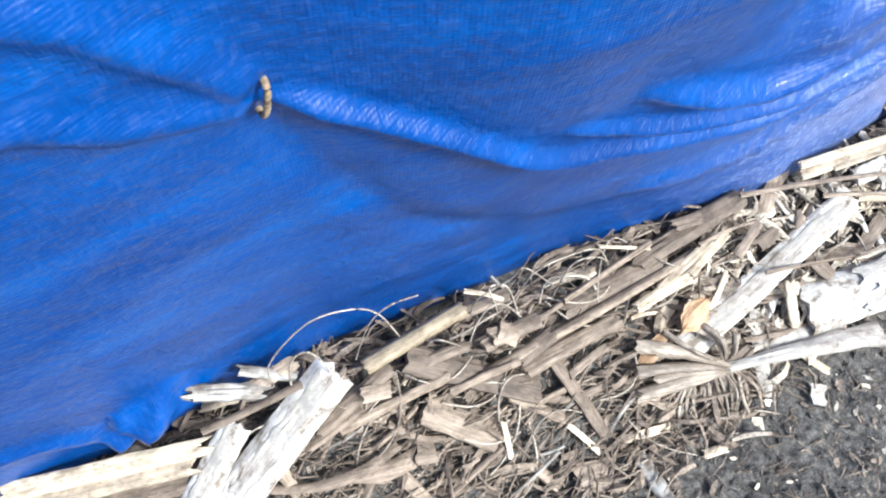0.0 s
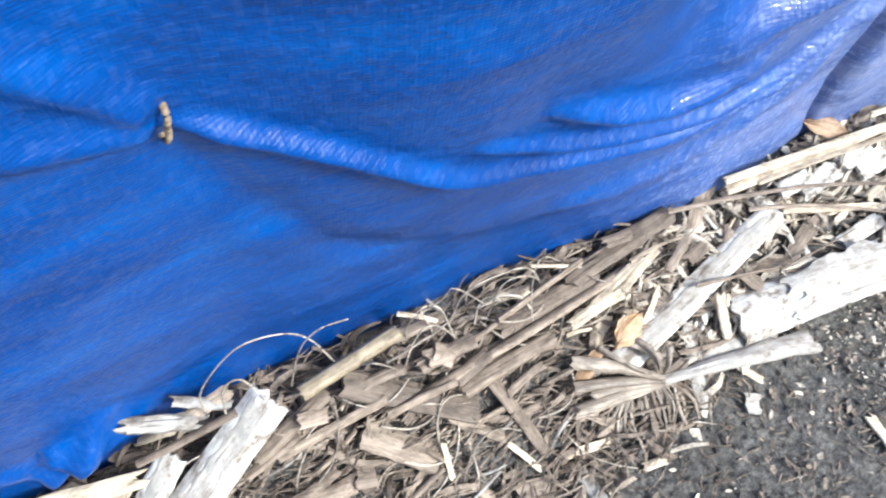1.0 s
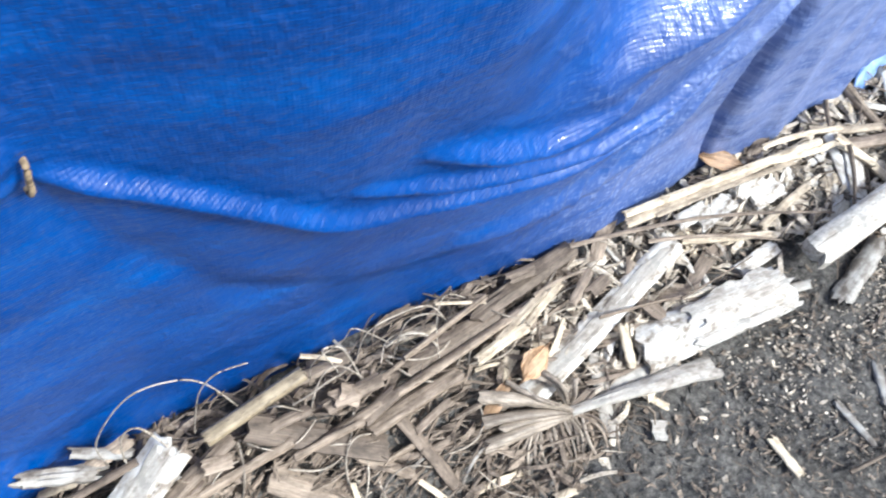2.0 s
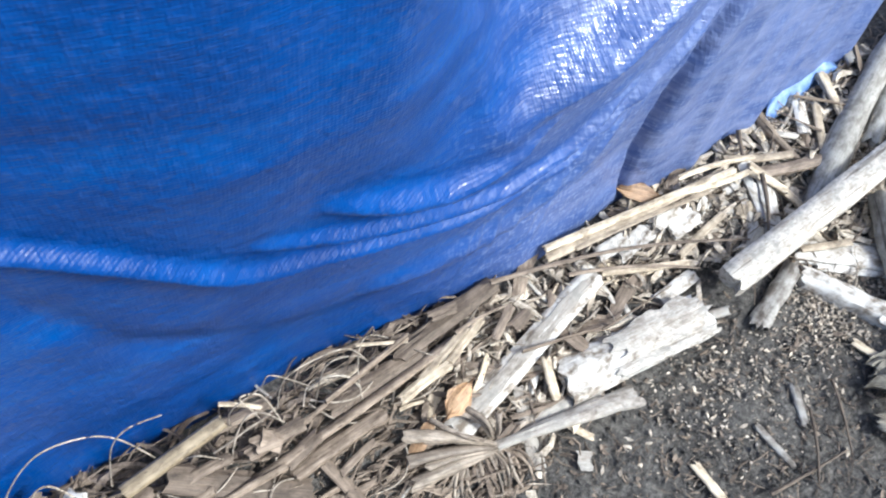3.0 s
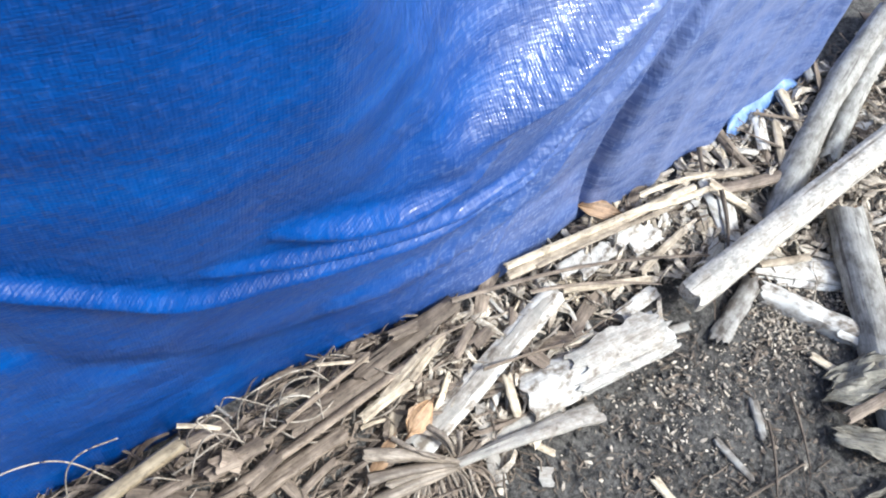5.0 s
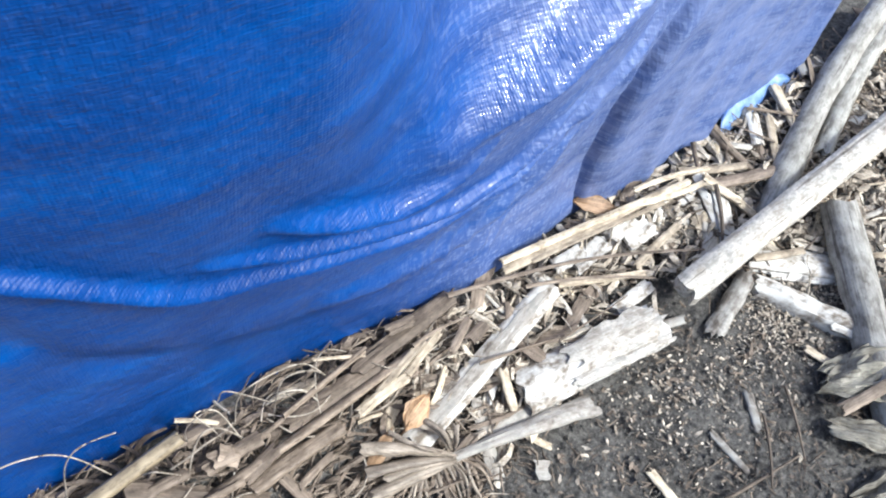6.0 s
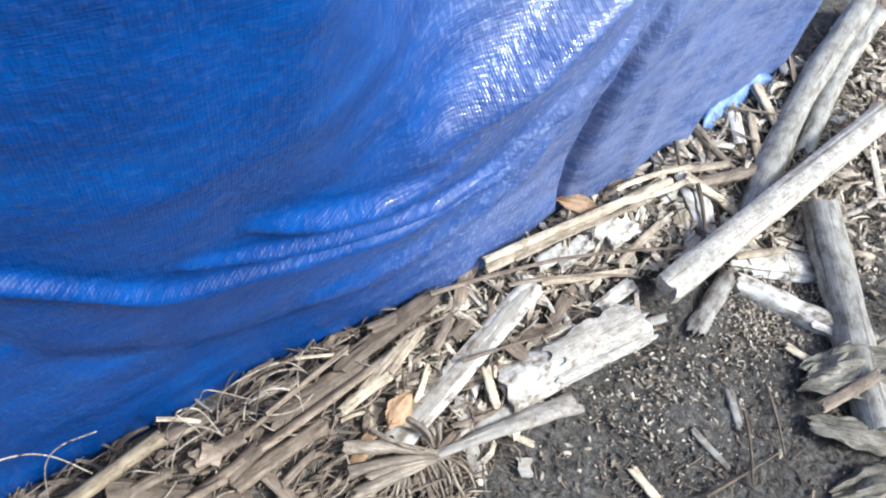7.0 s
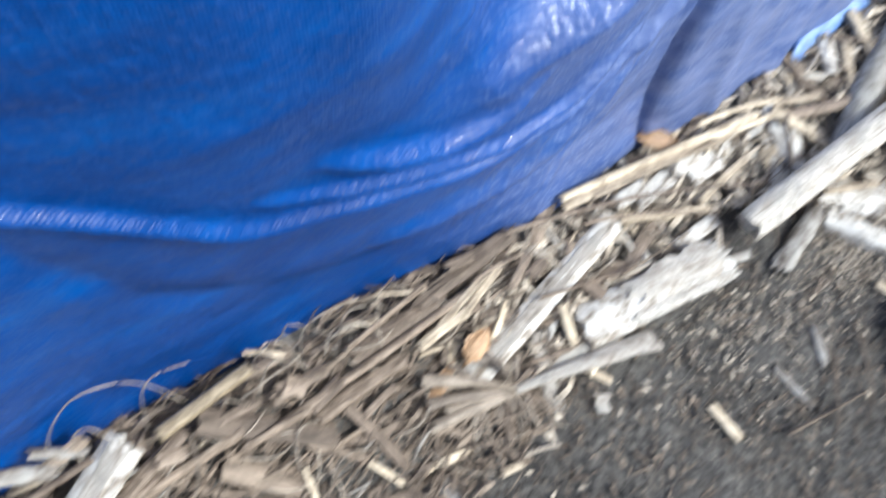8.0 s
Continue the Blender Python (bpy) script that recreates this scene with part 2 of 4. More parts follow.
def build_tarp():
    xs = np.concatenate([np.arange(-1.0, -0.3, 0.03), np.arange(-0.3, 0.3, 0.005), np.arange(0.3, 0.9, 0.0033), np.arange(0.9, 1.6, 0.007), np.arange(1.6, 2.1, 0.03)])
    vs = np.concatenate([np.arange(0, 0.84, 0.0038), np.arange(0.84, 1.52, 0.03)])
    X, V = np.meshgrid(xs, vs, indexing="ij")
    hem = np.interp(xs, [-1, -0.3, 0.0, 0.2, 0.45, 0.62, 0.72, 0.8, 0.95, 2.1], [0.05, 0.06, 0.08, 0.07, 0.04, 0.045, 0.045, 0.045, 0.035, 0.012])
    Z = hem[:, None] + V * (1.5 - hem[:, None]) / 1.5
    foot = np.interp(xs, [-1, -0.12, 0.05, 0.3, 0.62, 0.74, 0.8, 0.86, 0.9, 1.0, 1.13, 1.25, 1.39, 1.54, 1.8, 2.1],
                     [0.022, 0.026, 0.042, 0.045, 0.03, 0.042, 0.055, 0.053, 0.053, 0.06, 0.08, 0.088, 0.125, 0.185, 0.3, 0.45])
    Y = foot[:, None] + 0 * Z
    # the deep crease beyond which the sheet hangs from another tie
    crease = np.interp(Z, [0.05, 0.11, 0.2, 0.33, 0.385, 0.44, 0.52, 0.7], [0.812, 0.803, 0.802, 0.812, 0.834, 0.862, 0.905, 0.99])
    right = step01(X - crease, -0.03, 0.03)
    Y += step01(X, 0.72, 1.05) * (0.08 * np.clip(Z - 0.04, 0, 0.45) + 0.12 * np.clip(Z - 0.46, 0, 2))
    # the foot flares outwards before the crease, and above it the sheet bellies towards the path
    Y += (1 - right) * 0.2 * step01(X, 0.45, 0.66) * np.clip(Z - 0.06, 0, 0.11)
    Y -= (1 - 0.9 * step01(X, 0.56, 0.98)) * 0.14 * np.clip(Z - 0.2, 0, 0.4) * (0.05 + 0.95 * step01(X, 0.02, 0.28))
    # the bowl between the ties lies back above its rounded lip
    lip = np.interp(X, [0.3, 0.45, 0.51, 0.56, 0.61, 0.65, 0.69, 0.75, 0.85], [0.485, 0.468, 0.474, 0.49, 0.508, 0.525, 0.538, 0.552, 0.59])
    over = Z - lip
    ledge = np.interp(X, [0.4, 0.5, 0.58, 0.68, 0.85], [0.3, 0.5, 1.0, 1.6, 1.9])
    Y += (1 - right) * step01(X, 0.34, 0.56) * (0.7 * soft_clip(over, 0.02) + ledge * (soft_clip(over, 0.012) - soft_clip(over - 0.032, 0.02)))
    swag = [(0.057, 0.607), (0.16, 0.523), (0.24, 0.44), (0.34, 0.385), (0.47, 0.33), (0.6, 0.325), (0.7, 0.37), (0.79, 0.44), (0.86, 0.56)]
    Y -= fold(X, Z, swag, 0.0145, 0.008, 0.007, (0.03, 0.1))
    Y -= fold(X, Z, [(0.24, 0.49), (0.35, 0.42), (0.45, 0.37), (0.52, 0.345), (0.6, 0.345), (0.7, 0.4)], 0.014, 0.0065, 0.006)
    Y -= fold(X, Z, [(0.30, 0.505), (0.36, 0.465), (0.43, 0.43), (0.50, 0.43), (0.56, 0.45)], 0.019, 0.012, 0.009, (0.3, 0.4))
    Y -= fold(X, Z, [(0.50, 0.466), (0.56, 0.482), (0.61, 0.5), (0.65, 0.518), (0.69, 0.532), (0.75, 0.548), (0.82, 0.575)], 0.016, 0.016, 0.013, (0.3, 0.1))
    # the groove itself and the rolled edge beside it
    Y += fold(X, Z, [(0.814, 0.05), (0.805, 0.11), (0.804, 0.2), (0.812, 0.3), (0.828, 0.37), (0.862, 0.44), (0.905, 0.52)], 0.012, 0.005, 0.007, (0.02, 0.4))
    Y -= fold(X, Z, [(0.875, 0.02), (0.848, 0.1), (0.835, 0.2), (0.838, 0.3), (0.853, 0.37), (0.886, 0.44), (0.93, 0.54)], 0.006, 0.02, 0.05, (0.01, 0.3))
    Y -= fold(X, Z, [(-0.25, 0.69), (-0.06, 0.66), (-0.02, 0.626), (0.05, 0.598)], 0.008, 0.014, 0.010, (0.3, 0.05))
    Y -= fold(X, Z, [(-0.15, 0.8), (-0.02, 0.71), (0.01, 0.667), (0.05, 0.615)], 0.008, 0.014, 0.010, (0.3, 0.05))
    Y -= fold(X, Z, [(0.09, 0.43), (0.18, 0.36), (0.3, 0.27), (0.45, 0.2)], 0.004, 0.04, 0.02)
    Y -= fold(X, Z, [(0.36, 0.25), (0.5, 0.22), (0.58, 0.2), (0.66, 0.25), (0.72, 0.32)], 0.014, 0.024, 0.012)
    Y -= fold(X, Z, [(0.36, 0.75), (0.45, 0.6), (0.47, 0.5), (0.52, 0.42)], 0.006, 0.02, 0.02)
    Y += fold(X, Z, [(0.05, 0.6), (0.08, 0.5), (0.14, 0.38), (0.2, 0.3)], 0.006, 0.02, 0.02)
    # fine creases that run up from the foot towards the far tie
    for i in range(9):
        dx, amp = -0.026 * i + 0.012 * math.sin(5.1 * i), 0.0022 + 0.0022 * abs(math.sin(2.3 * i))
        Y -= fold(X, Z, [(0.655 + dx, 0.10), (0.725 + dx, 0.21 + 0.01 * i), (0.785 + 0.8 * dx, 0.34), (0.83 + 0.5 * dx, 0.48)], amp, 0.007, 0.005, (0.3, 0.3))
    for i in range(6):
        x0 = 0.95 + 0.09 * i + 0.02 * math.sin(4 * i)
        Y -= fold(X, Z, [(x0, 0.04), (x0 + 0.03, 0.16), (x0 + 0.09, 0.34), (x0 + 0.16, 0.55)], 0.005, 0.012, 0.008, (0.2, 0.3))
    # crumpled foot by the pale sticks, and the hem turned out beyond the crease
    Y -= fold(X, Z, [(-0.17, 0.17), (-0.13, 0.2), (-0.09, 0.245)], 0.018, 0.009, 0.02, (0.05, 0.3))
    Y -= fold(X, Z, [(-0.16, 0.208), (-0.11, 0.19), (-0.06, 0.172)], 0.015, 0.024, 0.006, (0.05, 0.3))
    Y -= fold(X, Z, [(-0.3, 0.235), (-0.21, 0.215), (-0.15, 0.17)], 0.007, 0.014, 0.012)
    Y -= fold(X, Z, [(0.95, 0.03), (0.93, 0.15), (0.92, 0.3), (0.93, 0.5)], 0.012, 0.02, 0.024, (0.01, 0.2))
    Y -= fold(X, Z, [(1.08, 0.03), (1.12, 0.2), (1.2, 0.5)], 0.014, 0.03, 0.03, (0.01, 0.2))
    Y -= fold(X, Z, [(1.33, 0.02), (1.36, 0.2), (1.42, 0.5)], 0.02, 0.03, 0.03, (0.01, 0.2))
    verts, uvs = [], []
    for i in range(len(xs)):
        for j in range(len(vs)):
            p = Vector((X[i, j], Z[i, j], 0.0))
            w = 0.004 * noise.noise(p * 7) + 0.0016 * noise.noise(Vector((p.x * 18, p.y * 24, 3))) + 0.0003 * noise.noise(Vector((p.x * 60, p.y * 70, 7)))
            verts.append((X[i, j], Y[i, j] + w, Z[i, j]))
    n = len(vs)
    faces = [(i * n + j, i * n + j + 1, (i + 1) * n + j + 1, (i + 1) * n + j) for i in range(len(xs) - 1) for j in range(n - 1)]
    faces = [f[::-1] for f in faces]
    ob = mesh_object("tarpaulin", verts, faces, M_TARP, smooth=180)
    uv = ob.data.uv_layers.new(name="cloth")
    flat = np.empty((len(ob.data.loops), 2))
    idx = np.empty(len(ob.data.loops), int)
    ob.data.loops.foreach_get("vertex_index", idx)
    flat[:, 0], flat[:, 1] = X.ravel()[idx], Z.ravel()[idx]
    uv.data.foreach_set("uv", flat.ravel())
    thick = ob.modifiers.new("thickness", "SOLIDIFY")
    thick.thickness, thick.offset = 0.0008, 0.0
    return tagged(ob, "glossy blue woven plastic tarpaulin hanging in swags to the ground", "tarpaulin")


def build_turned_hem(sheet):
    """The hem flipped outwards near the tarp's far end, paler on its dusty underside."""
    k = Nodes("tarpaulin_underside", 0.4)
    tex = k.coords((1, 1, 1))
    k.link(k.ramp(k.noise(tex, 45.0, 5.0, 0.7), [(0.35, (0.08, 0.17, 0.42)), (0.6, (0.22, 0.33, 0.55)), (0.78, (0.48, 0.55, 0.64))]), k.bsdf.inputs["Base Color"])
    k.bump(k.noise(tex, 120.0, 3.0), 0.5, 0.003)
    verts, faces, n, m = [], [], 16, 6
    for i in range(n + 1):
        s = i / n
        x = 1.11 + 0.20 * s
        tall = 0.062 * math.sin(math.pi * min(1, 0.12 + 0.95 * s)) ** 0.6
        for j in range(m + 1):
            v = j / m
            p = Vector((s * 5, v * 2, 1))
            verts.append((x + 0.02 * v, 0.052 + 0.03 * s + 0.75 * tall * v + 0.006 * noise.noise(p), 0.030 + 0.55 * tall * v + 0.010 * math.sin(math.pi * v) + 0.006 * noise.noise(p * 2)))
    for i in range(n):
        for j in range(m):
            q = i * (m + 1) + j
            faces.append((q, q + m + 1, q + m + 2, q + 1))
    ob = mesh_object("turned_hem", verts, faces, k.mat, sheet, smooth=180)
    ob["label"] = "pale dusty underside of the turned hem"
    thick = ob.modifiers.new("thickness", "SOLIDIFY")
    thick.thickness = 0.001


build_turned_hem(build_tarp())


# ---- dry plant pieces ----
SEED = random.Random(11)


def place(ob, a, b, roll=0.0):
    """Lay the thing's local x axis from a to b, its local z as upright as can be."""
    a, b = Vector(a), Vector(b)
    x = (b - a).normalized()
    y = Vector((0, 0, 1)).cross(x).normalized()
    z = x.cross(y)
    m = Matrix((x, y, z)).transposed().to_4x4()
    ob.matrix_world = Matrix.Translation(a) @ m @ pose(0, 0, 0, roll)
    return ob


def slab_mesh(length, width, thick, curl=0.0, bend=0.0, sag=0.0, taper=(1.0, 1.0), rag=0.35, ridge=0.05, n=18, m=8, twist=0.0, pointed=0.0, rim_noise=0.16):
    """A strip of bark or split wood along x: arched across, bent along, with ragged ends and an uneven rim."""
    off = Vector((SEED.uniform(0, 90), SEED.uniform(0, 90), SEED.uniform(0, 90)))
    verts, faces = [], []
    for side in (1, 0):
        for i in range(n + 1):
            s = i / n
            half = width / 2 * (taper[0] + (taper[1] - taper[0]) * s)
            half *= 1 + rim_noise * noise.noise(off + Vector((s * 7, 0, 0)))
            if pointed:
                half *= max(0.04, math.sin(math.pi * min(1, max(0.0, 0.02 + s * 0.96))) ** pointed)
            turn = twist * (s - 0.5)
            for j in range(m + 1):
                u = 2 * j / m - 1
                if curl:
                    y, z = half * math.sin(u * curl) / math.sin(min(curl, 1.57)), half * (math.cos(u * curl) - 1)
                else:
                    y, z = u * half, 0.0
                z += ridge * width * noise.noise(off + Vector((s * length * 25, u * 3.2, 5))) + 0.4 * ridge * width * noise.noise(off + Vector((s * length * 60, u * 9, 9)))
                z += thick / 2 * (1 if side else -1) * (1 - 0.35 * abs(u) ** 3)
                x = length * s
                if i in (0, n):
                    x += rag * width * noise.noise(off + Vector((i, u * 2.5, 2))) * 1.6
                y, z = y * math.cos(turn) - z * math.sin(turn), y * math.sin(turn) + z * math.cos(turn)
                verts.append((x, y + bend * length * math.sin(math.pi * s), z + sag * length * math.sin(math.pi * s)))
    row, layer = m + 1, (n + 1) * (m + 1)
    for i in range(n):
        for j in range(m):
            q = i * row + j
            faces.append((q, q + row, q + row + 1, q + 1))
            faces.append((layer + q, layer + q + 1, layer + q + row + 1, layer + q + row))
        q, e = i * row, i * row + m
        faces.append((q, layer + q, layer + q + row, q + row))
        faces.append((e, e + row, layer + e + row, layer + e))
    for j in range(m):
        q, e = j, n * row + j
        faces.append((q, q + 1, layer + q + 1, layer + q))
        faces.append((e, layer + e, layer + e + 1, e + 1))
    return verts, faces


def slab(name, a, b, width, mat, label, category, thick=0.25, roll=0.0, group="", **shape):
    length = (Vector(b) - Vector(a)).length
    verts, faces = slab_mesh(length, width, max(0.0012, thick * width), **shape)
    ob = mesh_object(name, verts, faces, mat, smooth=38)
    return tagged(place(ob, a, b, roll), label, category, group)


def crust(body, length, width, span, side, mat, label, curl=0.6, lift=0.003):
    """A paler layer that still clings to part of a piece of bark: a thin ragged sheet on its upper face."""
    n = (span[1] - span[0]) * length
    verts, faces = slab_mesh(n, width, 0.0022, curl=curl, rag=0.5, ridge=0.05, rim_noise=0.55, n=26, m=8)
    ob = mesh_object("bark_layer", [(x + span[0] * length, y + side, z + lift) for x, y, z in verts], faces, mat, body, smooth=38)
    ob["label"] = label


def rod_mesh(length, radius, flat=1.0, bend=0.0, sag=0.0, taper=1.0, n=16, m=9, knots=0.12):
    off = Vector((SEED.uniform(0, 90), SEED.uniform(0, 90), SEED.uniform(0, 90)))
    verts, faces = [], []
    for i in range(n + 1):
        s = i / n
        r = radius * (1 + (taper - 1) * s)
        for j in range(m):
            a = 2 * math.pi * j / m
            q = r * (1 + knots * noise.noise(off + Vector((s * 9, math.cos(a) * 1.4, math.sin(a) * 1.4))))
            x = length * s + (0.5 * radius * noise.noise(off + Vector((i, 3 * math.cos(a), 3 * math.sin(a)))) if i in (0, n) else 0)
            verts.append((x, q * math.cos(a) + bend * length * math.sin(math.pi * s), flat * q * math.sin(a) + sag * length * math.sin(math.pi * s)))
    for i in range(n):
        for j in range(m):
            k = (j + 1) % m
            faces.append((i * m + j, i * m + k, (i + 1) * m + k, (i + 1) * m + j)[::-1])
    faces.append(tuple(range(m)))
    faces.append(tuple(n * m + j for j in reversed(range(m))))
    return verts, faces


def rod(name, a, b, width, mat, label, category, group="", **shape):
    verts, faces = rod_mesh((Vector(b) - Vector(a)).length, width / 2, **shape)
    ob = mesh_object(name, verts, faces, mat, smooth=50)
    return tagged(place(ob, a, b, SEED.uniform(0, 90)), label, category, group)


def pale_stick(a, b, width):
    return slab("split_stick", a, b, width, M_CREAM, "pale cream split wooden stick lying on the litter", "stick", thick=0.4, curl=0.5, bend=SEED.uniform(-0.03, 0.03), group="pale sticks")


def split_stick(a, b, width):
    return slab("split_stick", a, b, width, M_TAN, "dry tan split wooden stick on the litter bank", "stick", thick=0.35, curl=0.6, bend=SEED.uniform(-0.03, 0.03), roll=SEED.uniform(-20, 20), group="tan split sticks")


def cane_stick(a, b, width):
    return rod("cane_stick", a, b, width, M_TAN, "straight dry tan cane stick on the litter bank", "stick", flat=0.7, bend=SEED.uniform(-0.015, 0.015), group="cane sticks")


def grey_stick(a, b, width):
    return slab("grey_stick", a, b, width, M_GREY, "short weathered grey stick half in the soil", "stick", thick=0.5, curl=0.7, group="grey sticks")


def dark_twig(a, b, width):
    return rod("twig", a, b, width, M_BROWN, "thin dark brown twig on the ground", "twig", bend=SEED.uniform(-0.06, 0.06), taper=0.5, group="dark twigs")


def strand(a, b, width):
    return rod("fibre_strand", a, b, width, M_TAN, "long thin curved tan plant fibre", "plant fibre", flat=0.5, bend=0.03, sag=0.02, taper=0.5, group="plant fibres")


def bark_slab(a, b, width):
    return slab("bark_strip", a, b, width, M_BROWN, "brown weathered strip of bark along the tarp", "bark", thick=0.25, curl=0.7, ridge=0.07, group="brown bark strips")


def mottled_bark(a, b, width):
    return slab("bark_strip", a, b, width, M_BROWN, "brown mottled flat piece of bark", "bark", thick=0.2, curl=0.5, ridge=0.08, rag=0.12, group="mottled bark pieces")


def white_bark(a, b, width):
    return slab("bleached_bark", a, b, width, M_PEELED, "bleached whitish strip of peeling bark", "bark", thick=0.2, curl=0.6, ridge=0.05, rag=0.2, rim_noise=0.09, n=24, group="bleached bark strips")


def layered_bark(a, b, width):
    ob = slab("bleached_bark", a, b, width, M_PEELED, "grey-brown bark strip with a peeling white layer", "bark", thick=0.22, curl=0.6, ridge=0.05, rag=0.15, rim_noise=0.08, n=26, group="layered bark strips")
    crust(ob, (Vector(b) - Vector(a)).length, width * 0.5, (0.06, 0.92), 0.0, M_WHITE, "peeling white layer down the middle", 0.3, 0.1 * width)
    return ob


def husk_slab(a, b, width):
    ob = slab("husk", a, b, width, M_PEELED, "thick bleached grey-white curved plant husk on the soil", "husk", thick=0.12, curl=1.0, ridge=0.05, rag=0.1, rim_noise=0.06, taper=(1.0, 0.95), n=30, m=16)
    length = (Vector(b) - Vector(a)).length
    crust(ob, length, width * 0.62, (0.38, 0.99), width * 0.1, M_WHITE, "white outer skin with ragged edges", 0.55, 0.006)
    crust(ob, length, width * 0.26, (0.3, 1.0), -width * 0.36, M_WHITE, "narrow white rib along the edge", 0.4, -0.001)
    return ob


def white_pole(a, b, width):
    return slab("pole", a, b, width, M_WHITE, "long bleached whitish flattened pole with a broken end", "pole", thick=0.6, curl=0.6, ridge=0.04, rag=0.2, rim_noise=0.08, n=40, m=10)


def stalk(a, b, width):
    return slab("palm_stalk", a, b, width, M_TUBE, "grey-beige grooved palm stalk lying beside the tarp", "palm stalk", thick=0.3, curl=1.1, bend=0.03, ridge=0.04, n=30, m=10, group="palm stalks")


def grey_tube(a, b, width):
    return slab("palm_stalk", a, b, width, M_TUBE, "thick smooth grey curved palm stalk with a cut end", "palm stalk", thick=0.2, curl=1.3, ridge=0.03, rag=0.15, n=26, m=14)


def rotten_log(a, b, width):
    return slab("rotten_log", a, b, width, M_PEELED, "short rotten brown log with pale flaking bark", "log", thick=0.5, curl=1.2, ridge=0.1, rag=0.3, n=22, m=12)


def yellow_cane(a, b, width):
    return slab("cane_stick", a, b, width, M_CANE, "thick pale yellow cane leaning on the tarp's foot", "stick", thick=0.6, curl=0.9, ridge=0.03, rag=0.2, rim_noise=0.06, n=22)


def cream_slat(a, b, width):
    return slab("slat", a, b, width, M_CREAM, "pale cream split slat lying along the tarp", "slat", thick=0.4, curl=0.5, rag=0.6, ridge=0.06, n=26, group="cream slats")


def fibrous_stub(a, b, width):
    return slab("frayed_stub", a, b, width, M_GREY, "grey frayed fibrous stub of stalk", "stalk", thick=0.5, curl=0.8, rag=0.8, ridge=0.12)


def peel(a, b, width):
    return slab("bark_peel", a, b, width, M_TAN, "thin curled tan peel of bark", "bark", thick=0.08, curl=0.9, bend=-0.12, sag=0.05, twist=0.6, group="bark peels")


def chip(a, b, width):
    return slab("wood_chip", a, b, width, M_TAN if a[0] < 0.4 else M_WHITE, "small pale angular wood chip", "wood chip", thick=0.2, rag=0.15, rim_noise=0.1, curl=0.3, n=6, m=5, group="wood chips")


def leaf(a, b, width):
    return slab("dry_leaf", a, b, width, M_LEAF, "dry light brown heart-shaped leaf on the litter", "leaf", thick=0.02, curl=0.35, pointed=0.9, ridge=0.09, sag=0.05, taper=(1.2, 0.7), n=14, m=10, roll=24)


def long_leaf(a, b, width):
    return slab("dry_leaf", a, b, width, M_LEAF, "long narrow dry brown leaf", "leaf", thick=0.05, curl=0.4, pointed=0.7, ridge=0.05)


def grey_leaf(a, b, width):
    return slab("dry_leaf", a, b, width, M_DARK, "folded grey dry palm leaf on the ground", "leaf", thick=0.03, curl=0.7, pointed=0.25, ridge=0.2, rag=0.3, rim_noise=0.3, twist=0.5, sag=0.06, n=24, m=14)


# right of the tarp's fold: large pieces
pale_stick((0.646, 0.017, 0.088), (0.955, 0.012, 0.062), 0.013)
pale_stick((0.650, 0.028, 0.092), (0.990, 0.006, 0.064), 0.010)
pale_stick((0.690, 0.010, 0.086), (0.930, -0.004, 0.064), 0.007)
pale_stick((0.880, 0.014, 0.072), (1.015, -0.006, 0.058), 0.009)
pale_stick((0.900, 0.034, 0.070), (1.040, 0.012, 0.056), 0.008)
strand((0.554, 0.019, 0.105), (0.949, -0.087, 0.037), 0.007)
bark_slab((0.565, 0.022, 0.089), (0.404, -0.005, 0.103), 0.025)
bark_slab((0.433, -0.011, 0.096), (0.299, -0.023, 0.103), 0.023)
bark_slab((0.497, 0.013, 0.107), (0.460, 0.014, 0.113), 0.015)
cane_stick((0.421, 0.005, 0.120), (0.299, -0.019, 0.126), 0.011)
cane_stick((0.476, -0.019, 0.092), (0.187, -0.054, 0.112), 0.013)
pale_stick((0.453, -0.044, 0.094), (0.380, -0.052, 0.094), 0.013)
pale_stick((0.521, -0.014, 0.093), (0.455, -0.041, 0.095), 0.010)
split_stick((0.354, -0.054, 0.092), (0.234, -0.065, 0.097), 0.020)
layered_bark((0.701, -0.026, 0.062), (0.424, -0.108, 0.048), 0.034)
husk_slab((0.588, -0.119, 0.042), (0.812, -0.141, 0.044), 0.066)
white_pole((0.863, -0.127, 0.060), (1.392, -0.078, 0.075), 0.043)
stalk((1.084, -0.092, 0.044), (1.557, 0.112, 0.080), 0.042)
stalk((1.243, -0.056, 0.039), (1.579, 0.089, 0.070), 0.032)
grey_tube((1.190, -0.140, 0.056), (1.005, -0.442, 0.030), 0.060)
white_bark((1.023, 0.012, 0.053), (0.998, -0.107, 0.023), 0.027)
pale_stick((1.018, 0.002, 0.061), (1.067, -0.090, 0.030), 0.014)
split_stick((1.035, -0.012, 0.049), (1.176, -0.046, 0.041), 0.020)
pale_stick((0.993, 0.031, 0.057), (1.106, -0.011, 0.047), 0.012)
white_bark((1.019, -0.128, 0.019), (1.160, -0.210, 0.010), 0.022)
split_stick((0.993, -0.148, 0.014), (1.068, -0.277, 0.010), 0.021)
white_bark((1.012, -0.142, 0.012), (1.143, -0.239, 0.008), 0.015)
grey_stick((0.881, -0.191, 0.010), (0.985, -0.151, 0.025), 0.029)
grey_stick((0.817, -0.140, 0.014), (0.861, -0.152, 0.015), 0.013)
white_bark((0.774, -0.004, 0.062), (0.720, -0.006, 0.066), 0.022)
white_bark((0.879, 0.004, 0.057), (0.824, -0.008, 0.057), 0.025)
